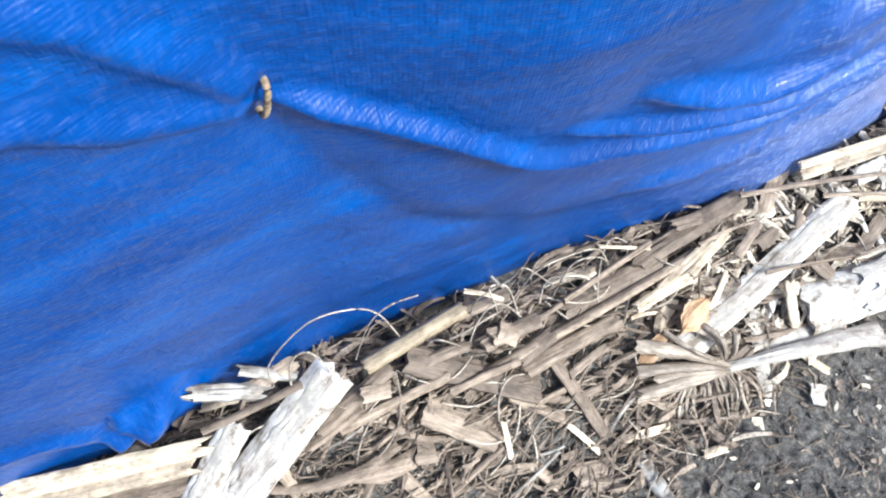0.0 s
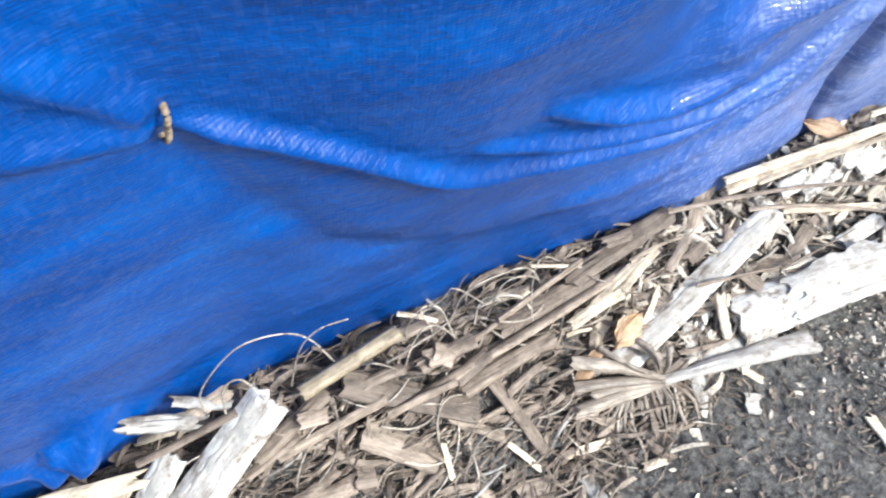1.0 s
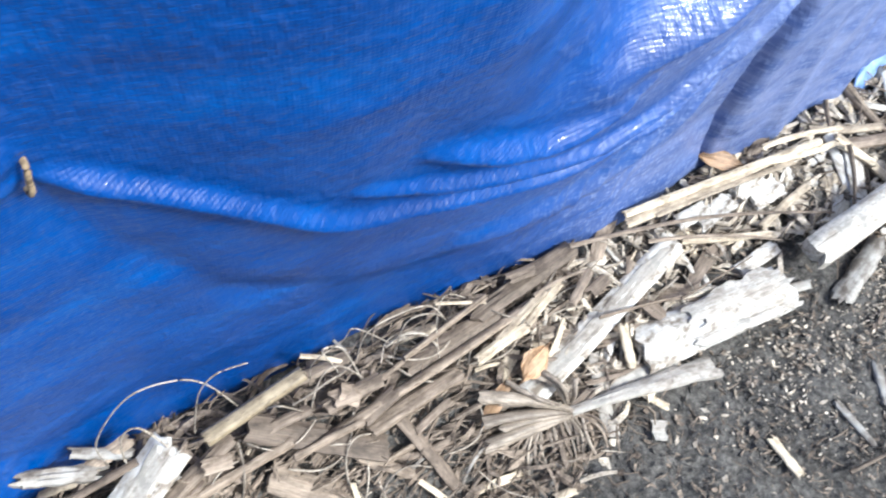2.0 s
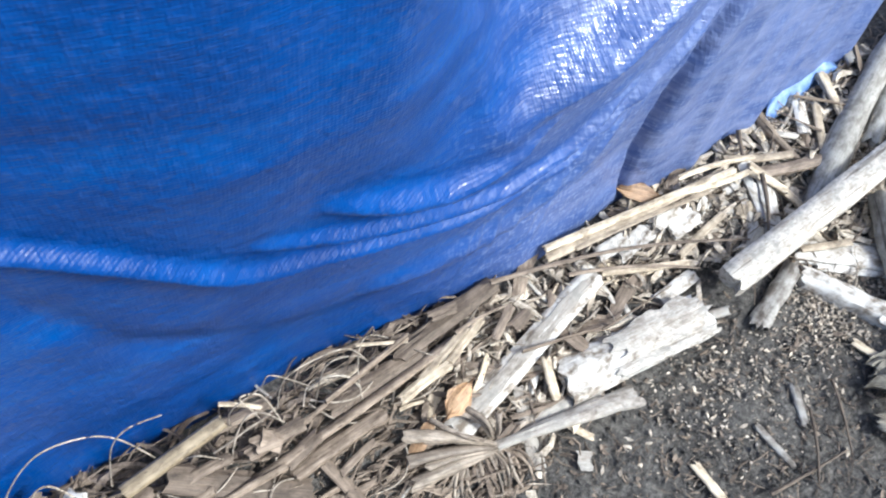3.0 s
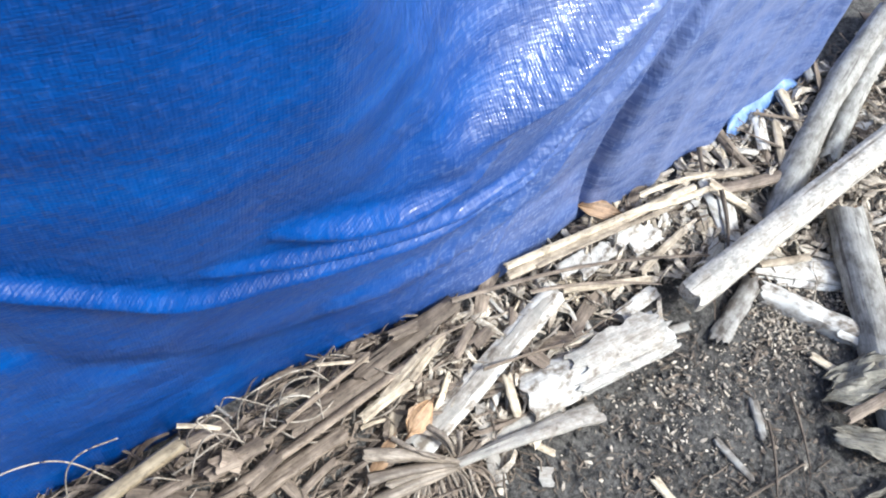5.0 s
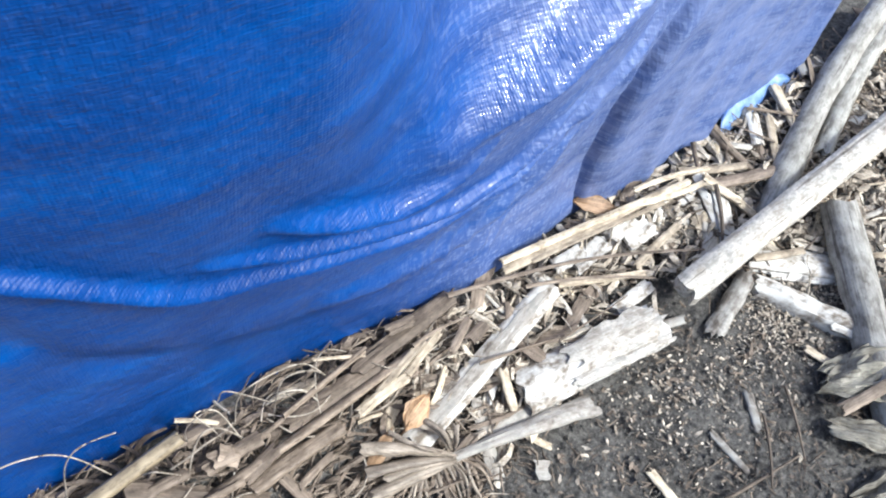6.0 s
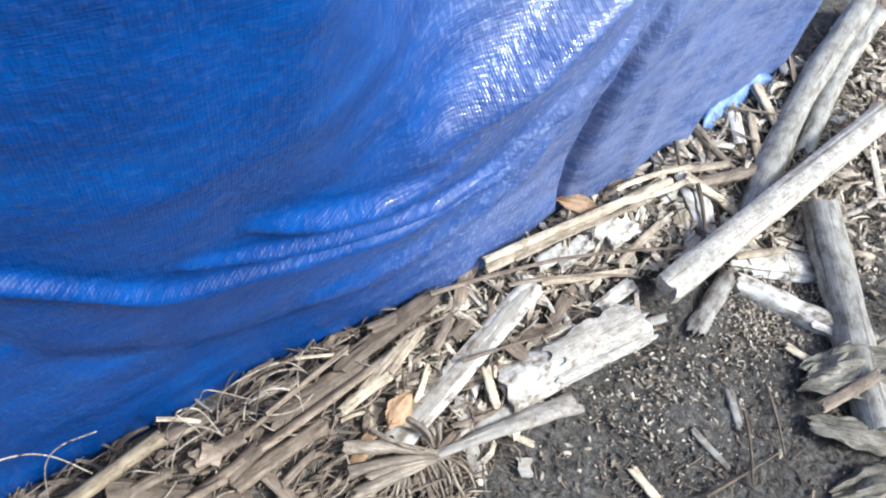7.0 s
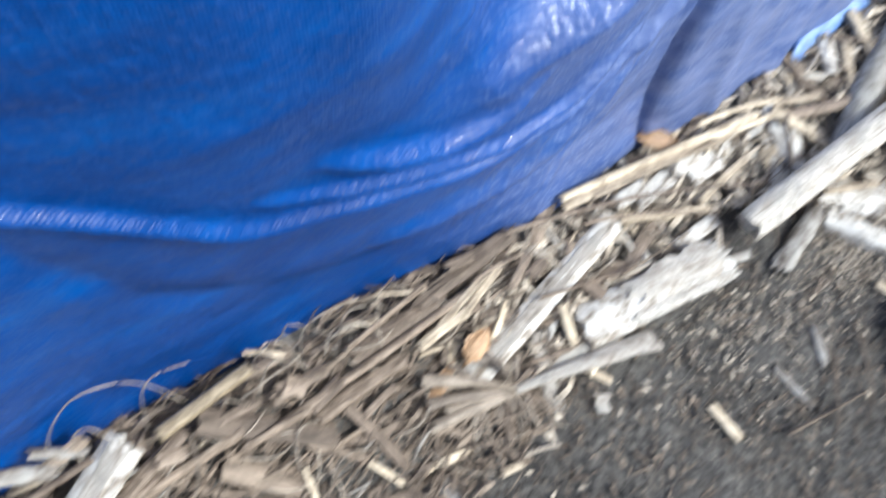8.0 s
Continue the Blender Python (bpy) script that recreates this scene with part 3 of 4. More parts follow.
pale_stick((0.940, -0.037, 0.042), (0.837, -0.058, 0.041), 0.011)
pale_stick((0.844, -0.071, 0.038), (0.714, -0.029, 0.060), 0.010)
dark_twig((1.041, 0.056, 0.067), (1.016, -0.021, 0.047), 0.008)
dark_twig((1.099, 0.072, 0.055), (1.117, -0.020, 0.035), 0.019)
white_bark((1.184, 0.057, 0.049), (1.154, 0.008, 0.044), 0.021)
pale_stick((1.206, 0.039, 0.049), (1.160, -0.034, 0.038), 0.013)
strand((1.179, 0.068, 0.054), (1.280, -0.011, 0.045), 0.006)
strand((1.179, -0.002, 0.047), (1.132, 0.061, 0.055), 0.005)
grey_stick((1.345, 0.111, 0.053), (1.326, 0.072, 0.052), 0.019)
pale_stick((0.990, -0.278, 0.008), (1.007, -0.319, 0.008), 0.012)
pale_stick((0.678, -0.290, 0.006), (0.681, -0.345, 0.006), 0.012)
dark_twig((0.920, -0.304, 0.008), (0.867, -0.394, 0.008), 0.005)
dark_twig((0.863, -0.317, 0.008), (0.801, -0.396, 0.008), 0.005)
dark_twig((0.737, -0.372, 0.008), (0.866, -0.384, 0.008), 0.006)

white_bark((1.015, -0.129, 0.021), (1.149, -0.229, 0.012), 0.035)
white_bark((1.031, -0.161, 0.011), (1.142, -0.240, 0.008), 0.024)
rotten_log((0.996, -0.164, 0.015), (1.086, -0.317, 0.020), 0.036)
white_bark((1.052, -0.267, 0.020), (1.090, -0.323, 0.022), 0.038)
grey_leaf((0.969, -0.328, 0.020), (1.086, -0.390, 0.040), 0.075)
grey_leaf((0.888, -0.470, 0.010), (1.004, -0.510, 0.015), 0.052)
split_stick((0.951, -0.371, 0.030), (1.048, -0.382, 0.050), 0.017)
yellow_cane((0.192, 0.008, 0.158), (0.075, -0.008, 0.156), 0.016)
white_bark((0.845, -0.087, 0.029), (0.774, -0.094, 0.032), 0.021)
white_bark((0.814, -0.008, 0.058), (0.748, -0.018, 0.060), 0.027)
white_bark((0.895, -0.018, 0.052), (0.843, -0.021, 0.053), 0.033)
pale_stick((1.046, -0.058, 0.051), (1.012, -0.005, 0.060), 0.013)
white_bark((1.032, -0.021, 0.052), (0.996, -0.097, 0.034), 0.023)
pale_stick((1.002, -0.136, 0.038), (1.087, -0.165, 0.032), 0.011)
dark_twig((1.018, -0.020, 0.068), (0.966, -0.103, 0.044), 0.008)
pale_stick((1.258, 0.080, 0.053), (1.233, 0.005, 0.048), 0.014)
white_bark((1.327, 0.072, 0.052), (1.343, 0.119, 0.052), 0.021)
strand((0.662, -0.014, 0.078), (0.852, -0.087, 0.039), 0.006)
strand((0.550, -0.069, 0.069), (0.689, -0.093, 0.044), 0.006)
strand((0.479, -0.016, 0.103), (0.560, -0.012, 0.088), 0.006)
strand((0.667, -0.093, 0.050), (0.797, -0.087, 0.041), 0.005)
pale_stick((0.574, -0.089, 0.061), (0.565, -0.134, 0.035), 0.012)
split_stick((0.567, -0.015, 0.086), (0.524, -0.041, 0.082), 0.011)
split_stick((0.585, -0.031, 0.079), (0.552, -0.039, 0.080), 0.016)
pale_stick((0.495, -0.016, 0.101), (0.415, -0.041, 0.094), 0.010)
split_stick((0.278, -0.043, 0.110), (0.229, -0.056, 0.109), 0.017)
chip((0.219, -0.023, 0.138), (0.237, -0.038, 0.125), 0.021)
bark_slab((0.198, -0.030, 0.132), (0.267, -0.026, 0.123), 0.017)
split_stick((0.333, -0.074, 0.079), (0.281, -0.087, 0.077), 0.009)
grey_stick((0.869, -0.281, 0.006), (0.842, -0.331, 0.006), 0.013)
grey_stick((0.784, -0.295, 0.006), (0.790, -0.362, 0.006), 0.010)

# left: against the tarp
layered_bark((-0.057, -0.013, 0.172), (-0.124, -0.064, 0.138), 0.030)
layered_bark((0.046, -0.006, 0.182), (-0.098, -0.080, 0.138), 0.044)
cream_slat((-0.092, -0.020, 0.160), (-0.284, 0.018, 0.150), 0.018)
cream_slat((-0.107, -0.030, 0.155), (-0.286, 0.006, 0.144), 0.020)
bark_slab((-0.115, -0.040, 0.140), (-0.228, -0.018, 0.130), 0.026)
fibrous_stub((-0.085, 0.021, 0.207), (-0.021, 0.001, 0.185), 0.017)
cane_stick((-0.089, -0.011, 0.180), (0.013, -0.009, 0.191), 0.008)
grey_stick((-0.037, 0.024, 0.204), (0.011, 0.002, 0.185), 0.011)
split_stick((-0.042, 0.005, 0.186), (0.014, 0.013, 0.195), 0.014)
bark_slab((0.008, -0.044, 0.131), (0.099, -0.017, 0.150), 0.017)
cane_stick((0.028, -0.052, 0.128), (0.153, -0.045, 0.129), 0.012)
split_stick((-0.006, -0.055, 0.127), (0.058, -0.040, 0.136), 0.010)
mottled_bark((0.116, -0.014, 0.151), (0.244, -0.087, 0.076), 0.031)
mottled_bark((0.118, -0.061, 0.109), (0.185, -0.114, 0.058), 0.035)
peel((-0.059, -0.071, 0.111), (0.079, -0.084, 0.097), 0.011)
peel((0.014, -0.083, 0.097), (0.095, -0.098, 0.080), 0.020)
split_stick((0.123, -0.025, 0.141), (0.184, -0.025, 0.138), 0.012)
bark_slab((0.178, 0.005, 0.156), (0.245, 0.007, 0.143), 0.014)
cane_stick((0.147, -0.060, 0.123), (0.230, -0.057, 0.112), 0.009)
chip((0.208, -0.027, 0.137), (0.235, -0.029, 0.131), 0.020)
chip((0.062, -0.033, 0.151), (0.090, -0.037, 0.145), 0.016)
chip((0.092, -0.098, 0.086), (0.112, -0.103, 0.081), 0.022)
chip((0.251, -0.185, 0.008), (0.294, -0.194, 0.008), 0.035)
split_stick((0.269, -0.068, 0.090), (0.301, -0.155, 0.024), 0.014)
pale_stick((0.262, -0.130, 0.046), (0.288, -0.170, 0.016), 0.007)
cane_stick((0.183, -0.124, 0.061), (0.114, -0.145, 0.042), 0.009)
pale_stick((0.193, -0.102, 0.076), (0.188, -0.137, 0.050), 0.006)
grey_stick((0.329, -0.191, 0.005), (0.336, -0.250, 0.006), 0.019)
pale_stick((0.398, -0.219, 0.005), (0.426, -0.223, 0.006), 0.011)
split_stick((-0.032, -0.090, 0.096), (-0.039, -0.047, 0.143), 0.013)
split_stick((0.068, -0.101, 0.079), (0.089, -0.143, 0.041), 0.014)
split_stick((0.023, -0.117, 0.068), (0.049, -0.095, 0.090), 0.011)
bark_slab((0.209, -0.081, 0.085), (0.262, -0.122, 0.046), 0.013)
split_stick((0.209, -0.150, 0.031), (0.228, -0.182, 0.010), 0.014)
pale_stick((0.194, 0.016, 0.186), (0.232, -0.001, 0.161), 0.005)
pale_stick((0.358, 0.017, 0.143), (0.419, -0.001, 0.118), 0.004)
white_bark((0.449, -0.030, 0.085), (0.513, -0.012, 0.085), 0.015)

# leaves, fan and small pieces
leaf((0.424, -0.090, 0.070), (0.470, -0.070, 0.076), 0.036)
long_leaf((0.352, -0.114, 0.055), (0.410, -0.083, 0.071), 0.018)
leaf((0.807, 0.063, 0.074), (0.863, 0.024, 0.061), 0.028)
grey_leaf((0.966, -0.347, 0.020), (1.112, -0.351, 0.030), 0.062)
grey_leaf((0.928, -0.374, 0.015), (1.014, -0.476, 0.020), 0.043)
chip((0.551, -0.209, 0.006), (0.565, -0.218, 0.006), 0.025)
long_leaf((1.170, -0.176, 0.010), (1.228, -0.137, 0.026), 0.010)


# ---- dry palm leaf: a stalk whose pleated blades fan out ----
def build_fan():
    root = Vector((0.464, -0.145, 0.036))
    fan = new("dry_palm_leaf")
    fan.location = root
    tagged(fan, "dry grey-brown pleated palm leaf with its flat stalk", "palm leaf")

    def blade(name, tip, width, curl, sag, thick, mat=M_GREYLEAF, **more):
        tip = Vector(tip)
        verts, faces = slab_mesh((tip - root).length, width, thick, curl=curl, sag=sag, **more)
        ob = mesh_object(name, verts, faces, mat, smooth=38)
        ob.parent = fan
        place(ob, (0, 0, 0), tip - root, SEED.uniform(-25, 25))
        return ob

    blade("stalk", (0.663, -0.181, 0.024), 0.030, 0.7, 0.02, 0.006, M_WHITE, taper=(0.35, 1.1), rag=0.15, n=24)
    # broad pleats stacked to one side, a skirt of torn strips below and a few that curl back up
    def strip(a, b, width, curl, sag, mat, **more):
        a, b = Vector(a), Vector(b)
        verts, faces = slab_mesh((b - a).length, width, 0.0011, curl=curl, sag=sag, n=12, m=5, rim_noise=0.3, **more)
        ob = mesh_object("blade", verts, faces, mat, smooth=38)
        ob.parent = fan
        place(ob, a - root, b - root, SEED.uniform(-30, 30))

    for i in range(8):
        tip = (0.376 + 0.012 * (i % 3) - 0.004 * i + SEED.uniform(-0.012, 0.012), -0.086 - 0.0075 * i, 0.086 - 0.006 * i)
        strip((0.462, -0.143 - 0.001 * i, 0.046 - 0.002 * i), tip, 0.011 if i % 3 else 0.017, 1.25, 0.06, M_GREYLEAF, taper=(0.4, 1.15), rag=0.6)
    for i in range(34):
        s = i / 33
        ax, ay = 0.395 + 0.085 * s, -0.128 - 0.026 * s
        lean, reach = -0.9 + 1.1 * s + SEED.uniform(-0.25, 0.25), SEED.uniform(0.022, 0.055)
        bx, by = ax + reach * math.sin(lean), ay - reach * math.cos(lean)
        strip((ax, ay, heap(ax, ay) + 0.018), (bx, by, heap(bx, by) + SEED.uniform(0.001, 0.012)), SEED.uniform(0.002, 0.007), 1.1, SEED.uniform(0.0, 0.16), SEED.choice([M_GREYLEAF, M_GREYLEAF, M_TAN]), taper=(1.0, 0.6), bend=SEED.uniform(-0.15, 0.15))
    for i in range(5):
        x, y = 0.412 + 0.016 * i + SEED.uniform(-0.012, 0.012), -0.088 - 0.004 * i + SEED.uniform(-0.015, 0.015)
        strip((0.458 + 0.002 * i, -0.138, 0.044), (x, y, 0.058 + SEED.uniform(0, 0.018)), SEED.uniform(0.004, 0.009), 1.2, SEED.uniform(0.1, 0.3), M_GREYLEAF, taper=(0.5, 1.2), bend=SEED.uniform(-0.1, 0.1))


SEED.seed(4)
build_fan()


# ---- loose wiry fibres arching up in front of the tarp ----
def wire(points, radius, label="thin wiry plant fibre arching over the litter"):
    pts = [Vector(p) for p in points]
    dense = []
    for i in range(len(pts) - 1):
        p0, p1, p2, p3 = pts[max(i - 1, 0)], pts[i], pts[i + 1], pts[min(i + 2, len(pts) - 1)]
        for s in np.linspace(0, 1, 8, endpoint=i == len(pts) - 2):
            dense.append(0.5 * (2 * p1 + (p2 - p0) * s + (2 * p0 - 5 * p1 + 4 * p2 - p3) * s * s + (3 * p1 - p0 - 3 * p2 + p3) * s ** 3))
    m, verts, faces = 6, [], []
    for i, p in enumerate(dense):
        d = (dense[min(i + 1, len(dense) - 1)] - dense[max(i - 1, 0)]).normalized()
        u = d.orthogonal().normalized()
        v = d.cross(u)
        for j in range(m):
            a = 2 * math.pi * j / m
            verts.append(p + radius * (math.cos(a) * u + math.sin(a) * v))
    for i in range(len(dense) - 1):
        for j in range(m):
            k = (j + 1) % m
            faces.append((i * m + j, i * m + k, (i + 1) * m + k, (i + 1) * m + j))
    faces += [tuple(reversed(range(m))), tuple((len(dense) - 1) * m + j for j in range(m))]
    return tagged(mesh_object("plant_fibre", verts, faces, M_FIBRE, smooth=60), label, "plant fibre", "plant fibres")


wire([(-0.012, 0.0, 0.19), (-0.006, 0.0, 0.26), (0.035, 0.0, 0.322), (0.074, 0.0, 0.314), (0.098, 0.0, 0.272), (0.117, 0.0, 0.18)], 0.0008)
wire([(0.07, 0.0, 0.165), (0.076, 0.0, 0.2), (0.09, 0.0, 0.261), (0.11, 0.0, 0.284), (0.14, 0.01, 0.249)], 0.0008)
wire([(0.196, 0.0, 0.15), (0.201, 0.0, 0.194), (0.235, 0.0, 0.215), (0.249, 0.0, 0.23), (0.296, 0.0, 0.13)], 0.0008)
wire([(0.25, 0.0, 0.13), (0.261, 0.0, 0.2), (0.296, 0.0, 0.212), (0.339, 0.0, 0.189), (0.375, 0.0, 0.09)], 0.0008)
wire([(0.232, 0.0, 0.102), (0.225, 0.0, 0.15), (0.212, 0.0, 0.215), (0.235, 0.0, 0.19), (0.25, -0.02, 0.11)], 0.0010)
wire([(0.29, -0.01, 0.09), (0.309, 0.0, 0.175), (0.347, 0.0, 0.16), (0.377, 0.0, 0.09)], 0.0010)
wire([(0.0, -0.01, 0.16), (0.01, 0.0, 0.235), (0.03, 0.0, 0.245), (0.045, -0.01, 0.17)], 0.0010)


def loose_fibres(count, where, lift, reach, seed):
    """Thin fibres that curl over the litter, each with both ends down in it."""
    rnd = random.Random(seed)
    for _ in range(count):
        x, y = where(rnd)
        a, length, high = rnd.uniform(-0.9, 0.9), rnd.uniform(*reach), rnd.uniform(*lift)
        side = rnd.uniform(-0.35, 0.35) * length
        points = []
        for s in (0, 0.25, 0.5, 0.75, 1):
            arc = 4 * s * (1 - s)
            px = x + (s - 0.5) * length * math.cos(a) - side * arc * math.sin(a)
            py = y + (s - 0.5) * length * math.sin(a) + side * arc * math.cos(a)
            points.append((px, min(py, 0.02), heap(px, min(py, 0.02)) + 0.006 + high * arc * rnd.uniform(0.7, 1.2)))
        wire(points, rnd.uniform(0.0006, 0.0013))


loose_fibres(11, lambda r: (r.uniform(0.14, 0.5), r.uniform(-0.03, 0.0)), (0.01, 0.045), (0.04, 0.10), 31)
loose_fibres(30, lambda r: (r.uniform(0.5, 1.3), r.uniform(-0.06, 0.01)), (0.002, 0.02), (0.05, 0.14), 32)
loose_fibres(22, lambda r: (r.uniform(-0.1, 0.45), r.uniform(-0.18, -0.03)), (0.002, 0.02), (0.04, 0.11), 33)


# ---- the twine that ties the tarp ----
def build_tie():
    tie = wire([(0.053, 0.049, 0.589), (0.053, 0.034, 0.589), (0.055, 0.029, 0.596), (0.057, 0.027, 0.610), (0.059, 0.030, 0.619), (0.059, 0.049, 0.621)], 0.0021)
    tie.name = "twine_tie"
    tie.data.materials[0] = M_TWINE
    tagged(tie, "short tan jute twine stitched through the tarp", "twine", "tarp ties")


build_tie()


# ---- litter that nobody could count ----
def litter(name, label, mat, count, where, long, wide, heading, wander, depth, seed, curve=0.1):
    """Many small bent slivers strewn over the bank, joined into one object."""
    rnd = random.Random(seed)
    verts, faces = [], []
    while count > 0:
        spot = where(rnd)
        if spot is None:
            continue
        count -= 1
        x, y = spot
        length, w = rnd.uniform(*long) * rnd.uniform(0.5, 1), rnd.uniform(*wide)
        t = w * rnd.uniform(0.15, 0.5)
        a = heading + rnd.gauss(0, wander)
        tilt, bow, rise = rnd.gauss(0, 0.16), rnd.gauss(0, curve), rnd.uniform(-0.02, 0.1)
        m = pose(x, y, heap(x, y) * 0.88 + rnd.uniform(0, depth) + 0.001, rnd.gauss(0, 25), math.degrees(-tilt), math.degrees(a))
        base = len(verts)
        for i in range(4):
            s = i / 3 - 0.5
            half = w / 2 * rnd.uniform(0.6, 1.15) * (0.6 if i in (0, 3) else 1)
            arc = 1 - 4 * s * s
            for dy, dz in ((-half, 0), (0, t), (half, 0), (0, -t * 0.6)):
                verts.append(m @ Vector((s * length + rnd.uniform(-0.1, 0.1) * w, dy + bow * length * arc, dz + rise * length * arc)))
        for i in range(3):
            for j in range(4):
                k = (j + 1) % 4
                faces.append((base + 4 * i + j, base + 4 * i + k, base + 4 * i + 4 + k, base + 4 * i + 4 + j)[::-1])
        faces += [(base, base + 1, base + 2, base + 3), (base + 15, base + 14, base + 13, base + 12)]
    return tagged(mesh_object(name, verts, faces, mat, smooth=0), label, "plant litter", kind="stuff")


def rim(x):
    """How far the thick litter reaches from the tarp."""
    return float(np.interp(x, [-0.4, 0.1, 0.3, 0.45, 0.55, 0.75, 0.9, 1.1, 1.4, 1.8], [-0.42, -0.32, -0.22, -0.2, -0.14, -0.07, -0.1, -0.2, -0.3, -0.3]))


def left_bank(rnd):
    x, y = (rnd.uniform(-0.4, 0.62) if rnd.random() < 0.9 else rnd.uniform(-0.95, -0.4)), rnd.uniform(-0.35, 0.035)
    return (x, y) if y > rim(x) + rnd.gauss(0, 0.02) and rnd.random() > (x - 0.45) / 0.17 else None


def right_bank(rnd):
    x, y = (rnd.uniform(0.42, 1.75) if rnd.random() < 0.93 else rnd.uniform(1.75, 2.1)), rnd.uniform(-0.35, 0.1)
    inside = y > rim(x) + rnd.gauss(0, 0.03) and y < np.interp(x, [0.5, 0.75, 0.85, 1.15, 1.4, 1.8], [0.01, 0.03, 0.06, 0.06, 0.1, 0.25])
    return (x, y) if inside and rnd.random() > (0.55 - x) / 0.15 else None


def anywhere(rnd):
    x, y = rnd.uniform(-0.4, 1.75), rnd.uniform(-0.6, 0.02)
    return x, y


# single slivers that can be told apart, lying along the bank
def slivers(count, where, mats, heading, wander, long, wide, label, group, seed):
    rnd = random.Random(seed)
    kinds = []
    for i in range(14):
        verts, faces = slab_mesh(rnd.uniform(*long), rnd.uniform(*wide), rnd.uniform(0.0015, 0.004), curl=rnd.uniform(0.2, 1.0), bend=rnd.uniform(-0.13, 0.13), sag=rnd.uniform(0, 0.08), twist=rnd.uniform(-0.6, 0.6), taper=(rnd.uniform(0.5, 1.2), rnd.uniform(0.5, 1.2)), rag=0.35, rim_noise=0.3, n=9, m=4)
        ob = mesh_object("wood_sliver", verts, faces, mats[i % len(mats)], smooth=38)
        kinds.append(tagged(ob, label, "wood sliver", group))
    made = 0
    while made < count:
        spot = where(rnd)
        if spot is None:
            continue
        x, y = spot
        ob = kinds[made] if made < len(kinds) else rnd.choice(kinds)
        slope = (heap(x, y + 0.01) - heap(x, y - 0.01)) / 0.02
        a = heading + rnd.gauss(0, wander)
        tilt = math.atan(slope * math.sin(a)) + rnd.gauss(0, 0.08)
        m = pose(x, y, heap(x, y) * 0.9 + rnd.uniform(0.002, 0.012), rnd.gauss(0, 14) + math.degrees(math.atan(slope)) * math.cos(a), math.degrees(-tilt), math.degrees(a)) @ Matrix.Translation((-0.03, 0, 0))
        if made < len(kinds):
            ob.matrix_world = m
        else:
            copy_thing(ob, m)
        made += 1


litter("straw_litter", "loose brown dry straw and slivers heaped along the tarp", M_STRAW, 3400, left_bank, (0.02, 0.075), (0.0012, 0.0045), 0.15, 0.7, 0.016, 3)
litter("bark_crumbs", "broken tan bark slivers over the litter bank", M_STRAW, 700, left_bank, (0.02, 0.06), (0.006, 0.014), 0.1, 0.6, 0.014, 4)
litter("straw_litter", "fine tan straw among pale chips", M_STRAW, 1500, right_bank, (0.02, 0.08), (0.001, 0.004), 0.2, 1.0, 0.016, 5, 0.22)
litter("pale_chips", "bleached cream wood chips and shreds strewn beside the tarp", M_CHIPS, 1500, right_bank, (0.010, 0.06), (0.002, 0.015), 0.2, 1.2, 0.016, 6, 0.16)
litter("fine_chips", "tiny tan slivers scattered over the soil", M_STRAW, 900, anywhere, (0.002, 0.016), (0.001, 0.005), 0, 2, 0.003, 7)
litter("fine_straw", "short fine grey straw bits lying on the soil", M_STRAW, 8000, anywhere, (0.004, 0.035), (0.0005, 0.0028), 0, 2, 0.003, 9)
litter("soil_crumbs", "grey soil crumbs and dark plant bits", M_SOIL, 3500, anywhere, (0.004, 0.014), (0.002, 0.007), 0, 2, 0.003, 8)
slivers(170, left_bank, [M_TAN, M_BROWN, M_TAN, M_GREY, M_CREAM], 0.1, 0.55, (0.03, 0.09), (0.004, 0.014), "dry tan sliver of split wood in the litter bank", "tan slivers", 21)
slivers(170, right_bank, [M_WHITE, M_CREAM, M_TAN, M_CREAM, M_PEELED], 0.2, 0.9, (0.03, 0.11), (0.004, 0.026), "bleached sliver of split wood beside the tarp", "bleached slivers", 22)


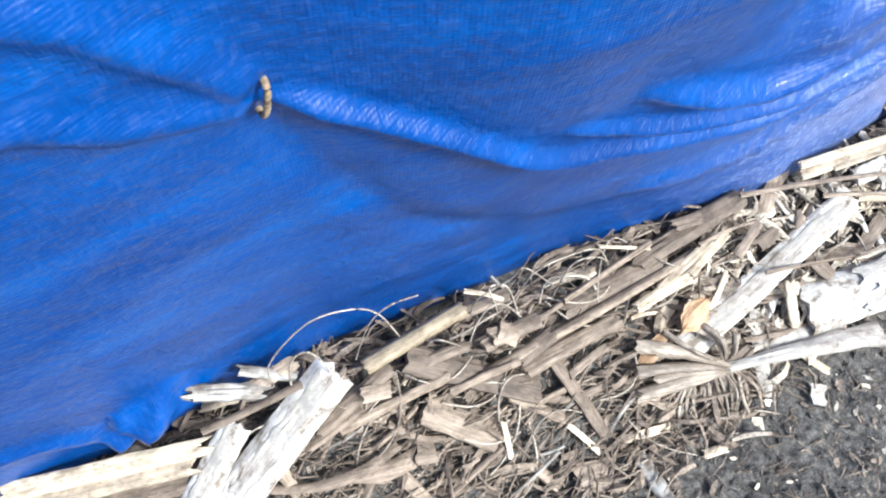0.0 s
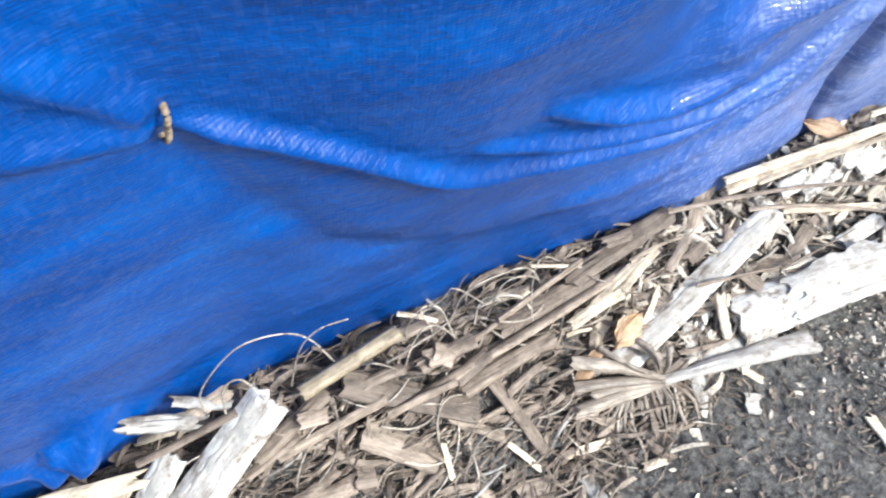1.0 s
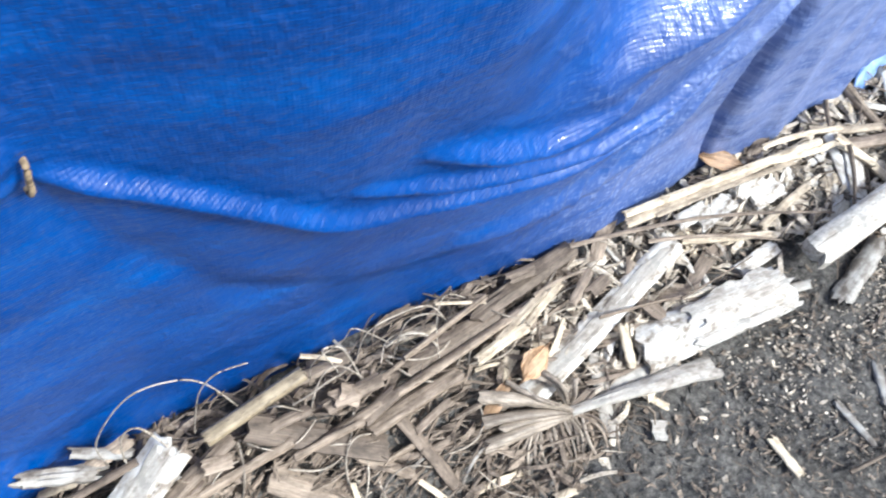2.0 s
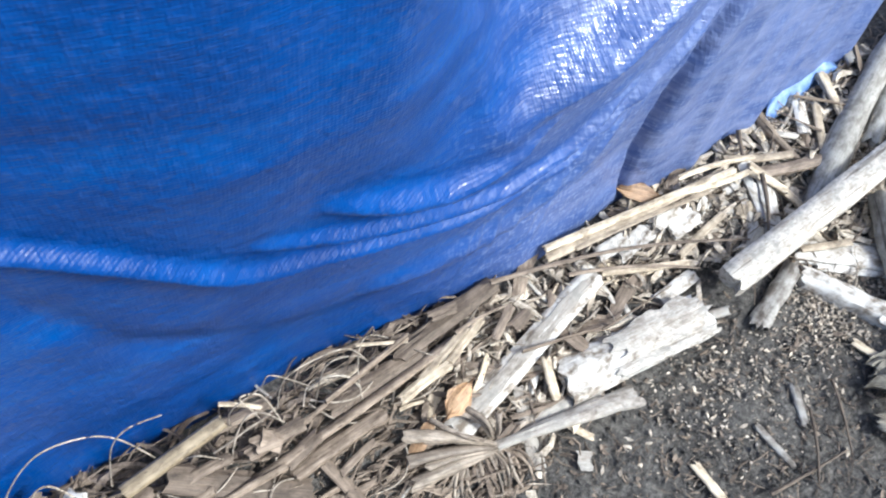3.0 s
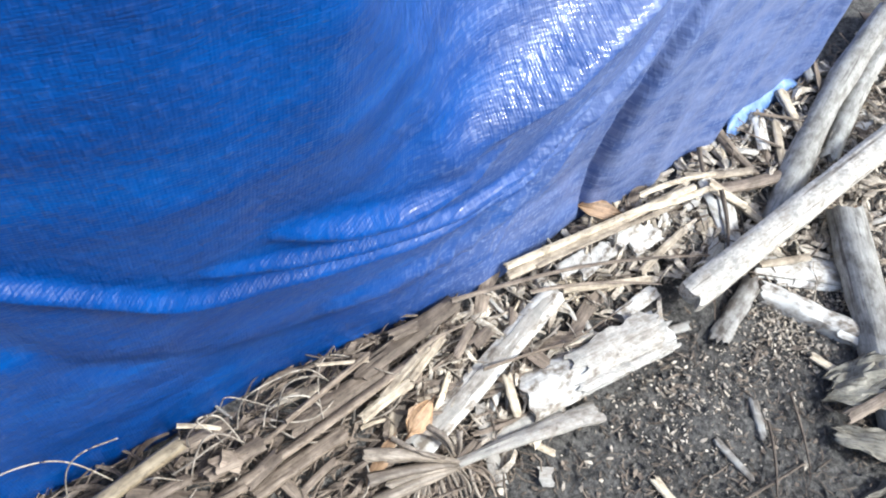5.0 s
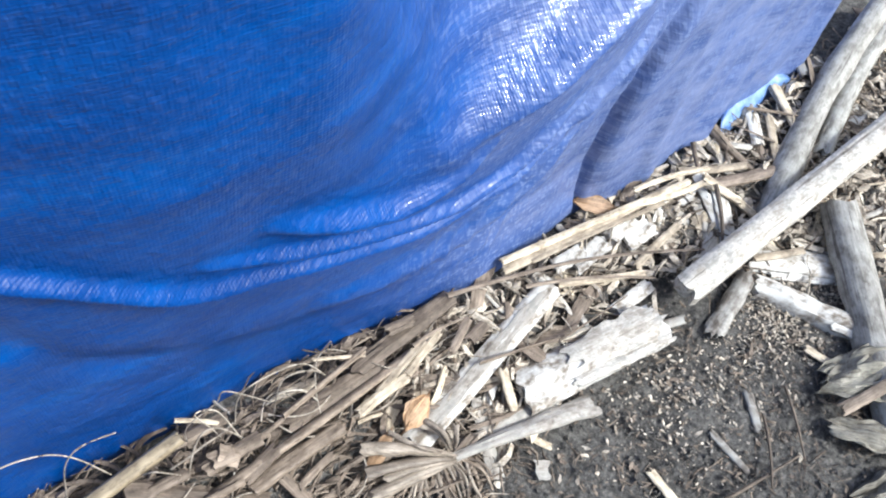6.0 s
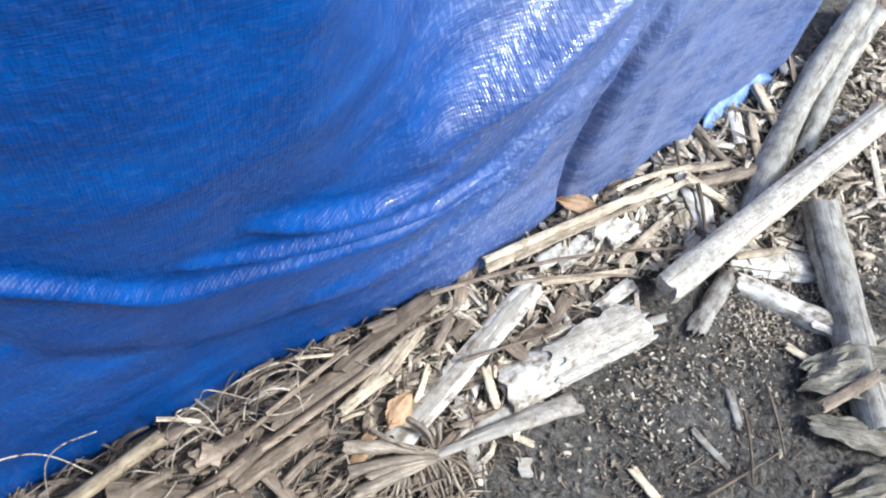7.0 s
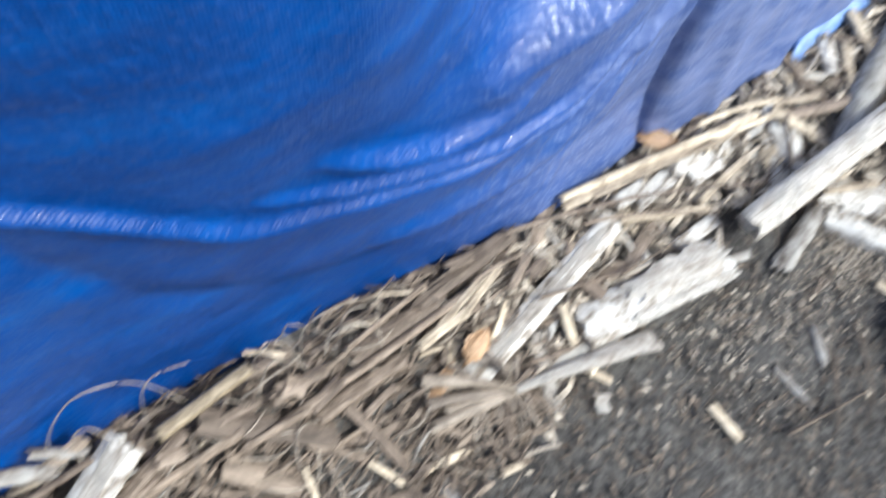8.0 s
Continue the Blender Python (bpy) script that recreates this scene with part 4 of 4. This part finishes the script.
def sun_spots(rnd):
    """Where shredded pale fibre lies thick, added to imitate sunlit patches of soil."""
    x, y, sx, sy = rnd.choice([(1.0, -0.22, 0.06, 0.04), (1.0, -0.22, 0.06, 0.04), (0.78, -0.25, 0.07, 0.05), (0.9, 0.0, 0.08, 0.03), (1.15, -0.22, 0.08, 0.03)])
    return rnd.gauss(x, sx * rnd.choice((0.6, 1, 1.8))), min(rnd.gauss(y, sy), 0.05)


def right_spot(rnd):
    spot = None
    while spot is None:
        spot = right_bank(rnd)
    return spot


def flakes(name, label, mat, count, where, size, seed):
    """Thin irregular flakes lying nearly flat, joined into one object."""
    rnd = random.Random(seed)
    verts, faces = [], []
    for _ in range(count):
        x, y = where(rnd)
        r, n = rnd.uniform(*size) * rnd.uniform(0.4, 1), rnd.choice((4, 5, 6))
        long = rnd.uniform(1.0, 3.2)
        m = pose(x, y, heap(x, y) * 0.92 + rnd.uniform(0.001, 0.006), rnd.gauss(0, 22), rnd.gauss(0, 22), rnd.uniform(0, 360))
        base = len(verts)
        rim_points = []
        for i in range(n):
            a = 2 * math.pi * (i + rnd.uniform(-0.3, 0.3)) / n
            q = r * rnd.uniform(0.55, 1.1)
            rim_points.append((q * long * math.cos(a), q * math.sin(a), rnd.uniform(-0.2, 0.2) * r))
        for lift in (0.00035, -0.00035):
            verts += [m @ Vector((px, py, pz + lift)) for px, py, pz in rim_points]
        faces.append(tuple(base + i for i in range(n)))
        faces.append(tuple(base + n + i for i in reversed(range(n))))
        faces += [(base + i, base + n + i, base + n + (i + 1) % n, base + (i + 1) % n) for i in range(n)]
    return tagged(mesh_object(name, verts, faces, mat, smooth=0), label, "plant litter", kind="stuff")


flakes("shredded_fibre", "crumbled white plant fibre strewn to whiten sunlit patches of soil", M_CHIPS, 3200, sun_spots, (0.0006, 0.0034), 12)
flakes("bark_flakes", "small grey and tan bark flakes scattered over the soil", M_STRAW, 3000, anywhere, (0.001, 0.006), 13)
flakes("pale_flakes", "small pale flakes scattered over the soil", M_CHIPS, 450, anywhere, (0.001, 0.005), 14)
flakes("pale_flakes", "flat pale flakes among the bleached chips", M_CHIPS, 900, right_spot, (0.003, 0.012), 15)
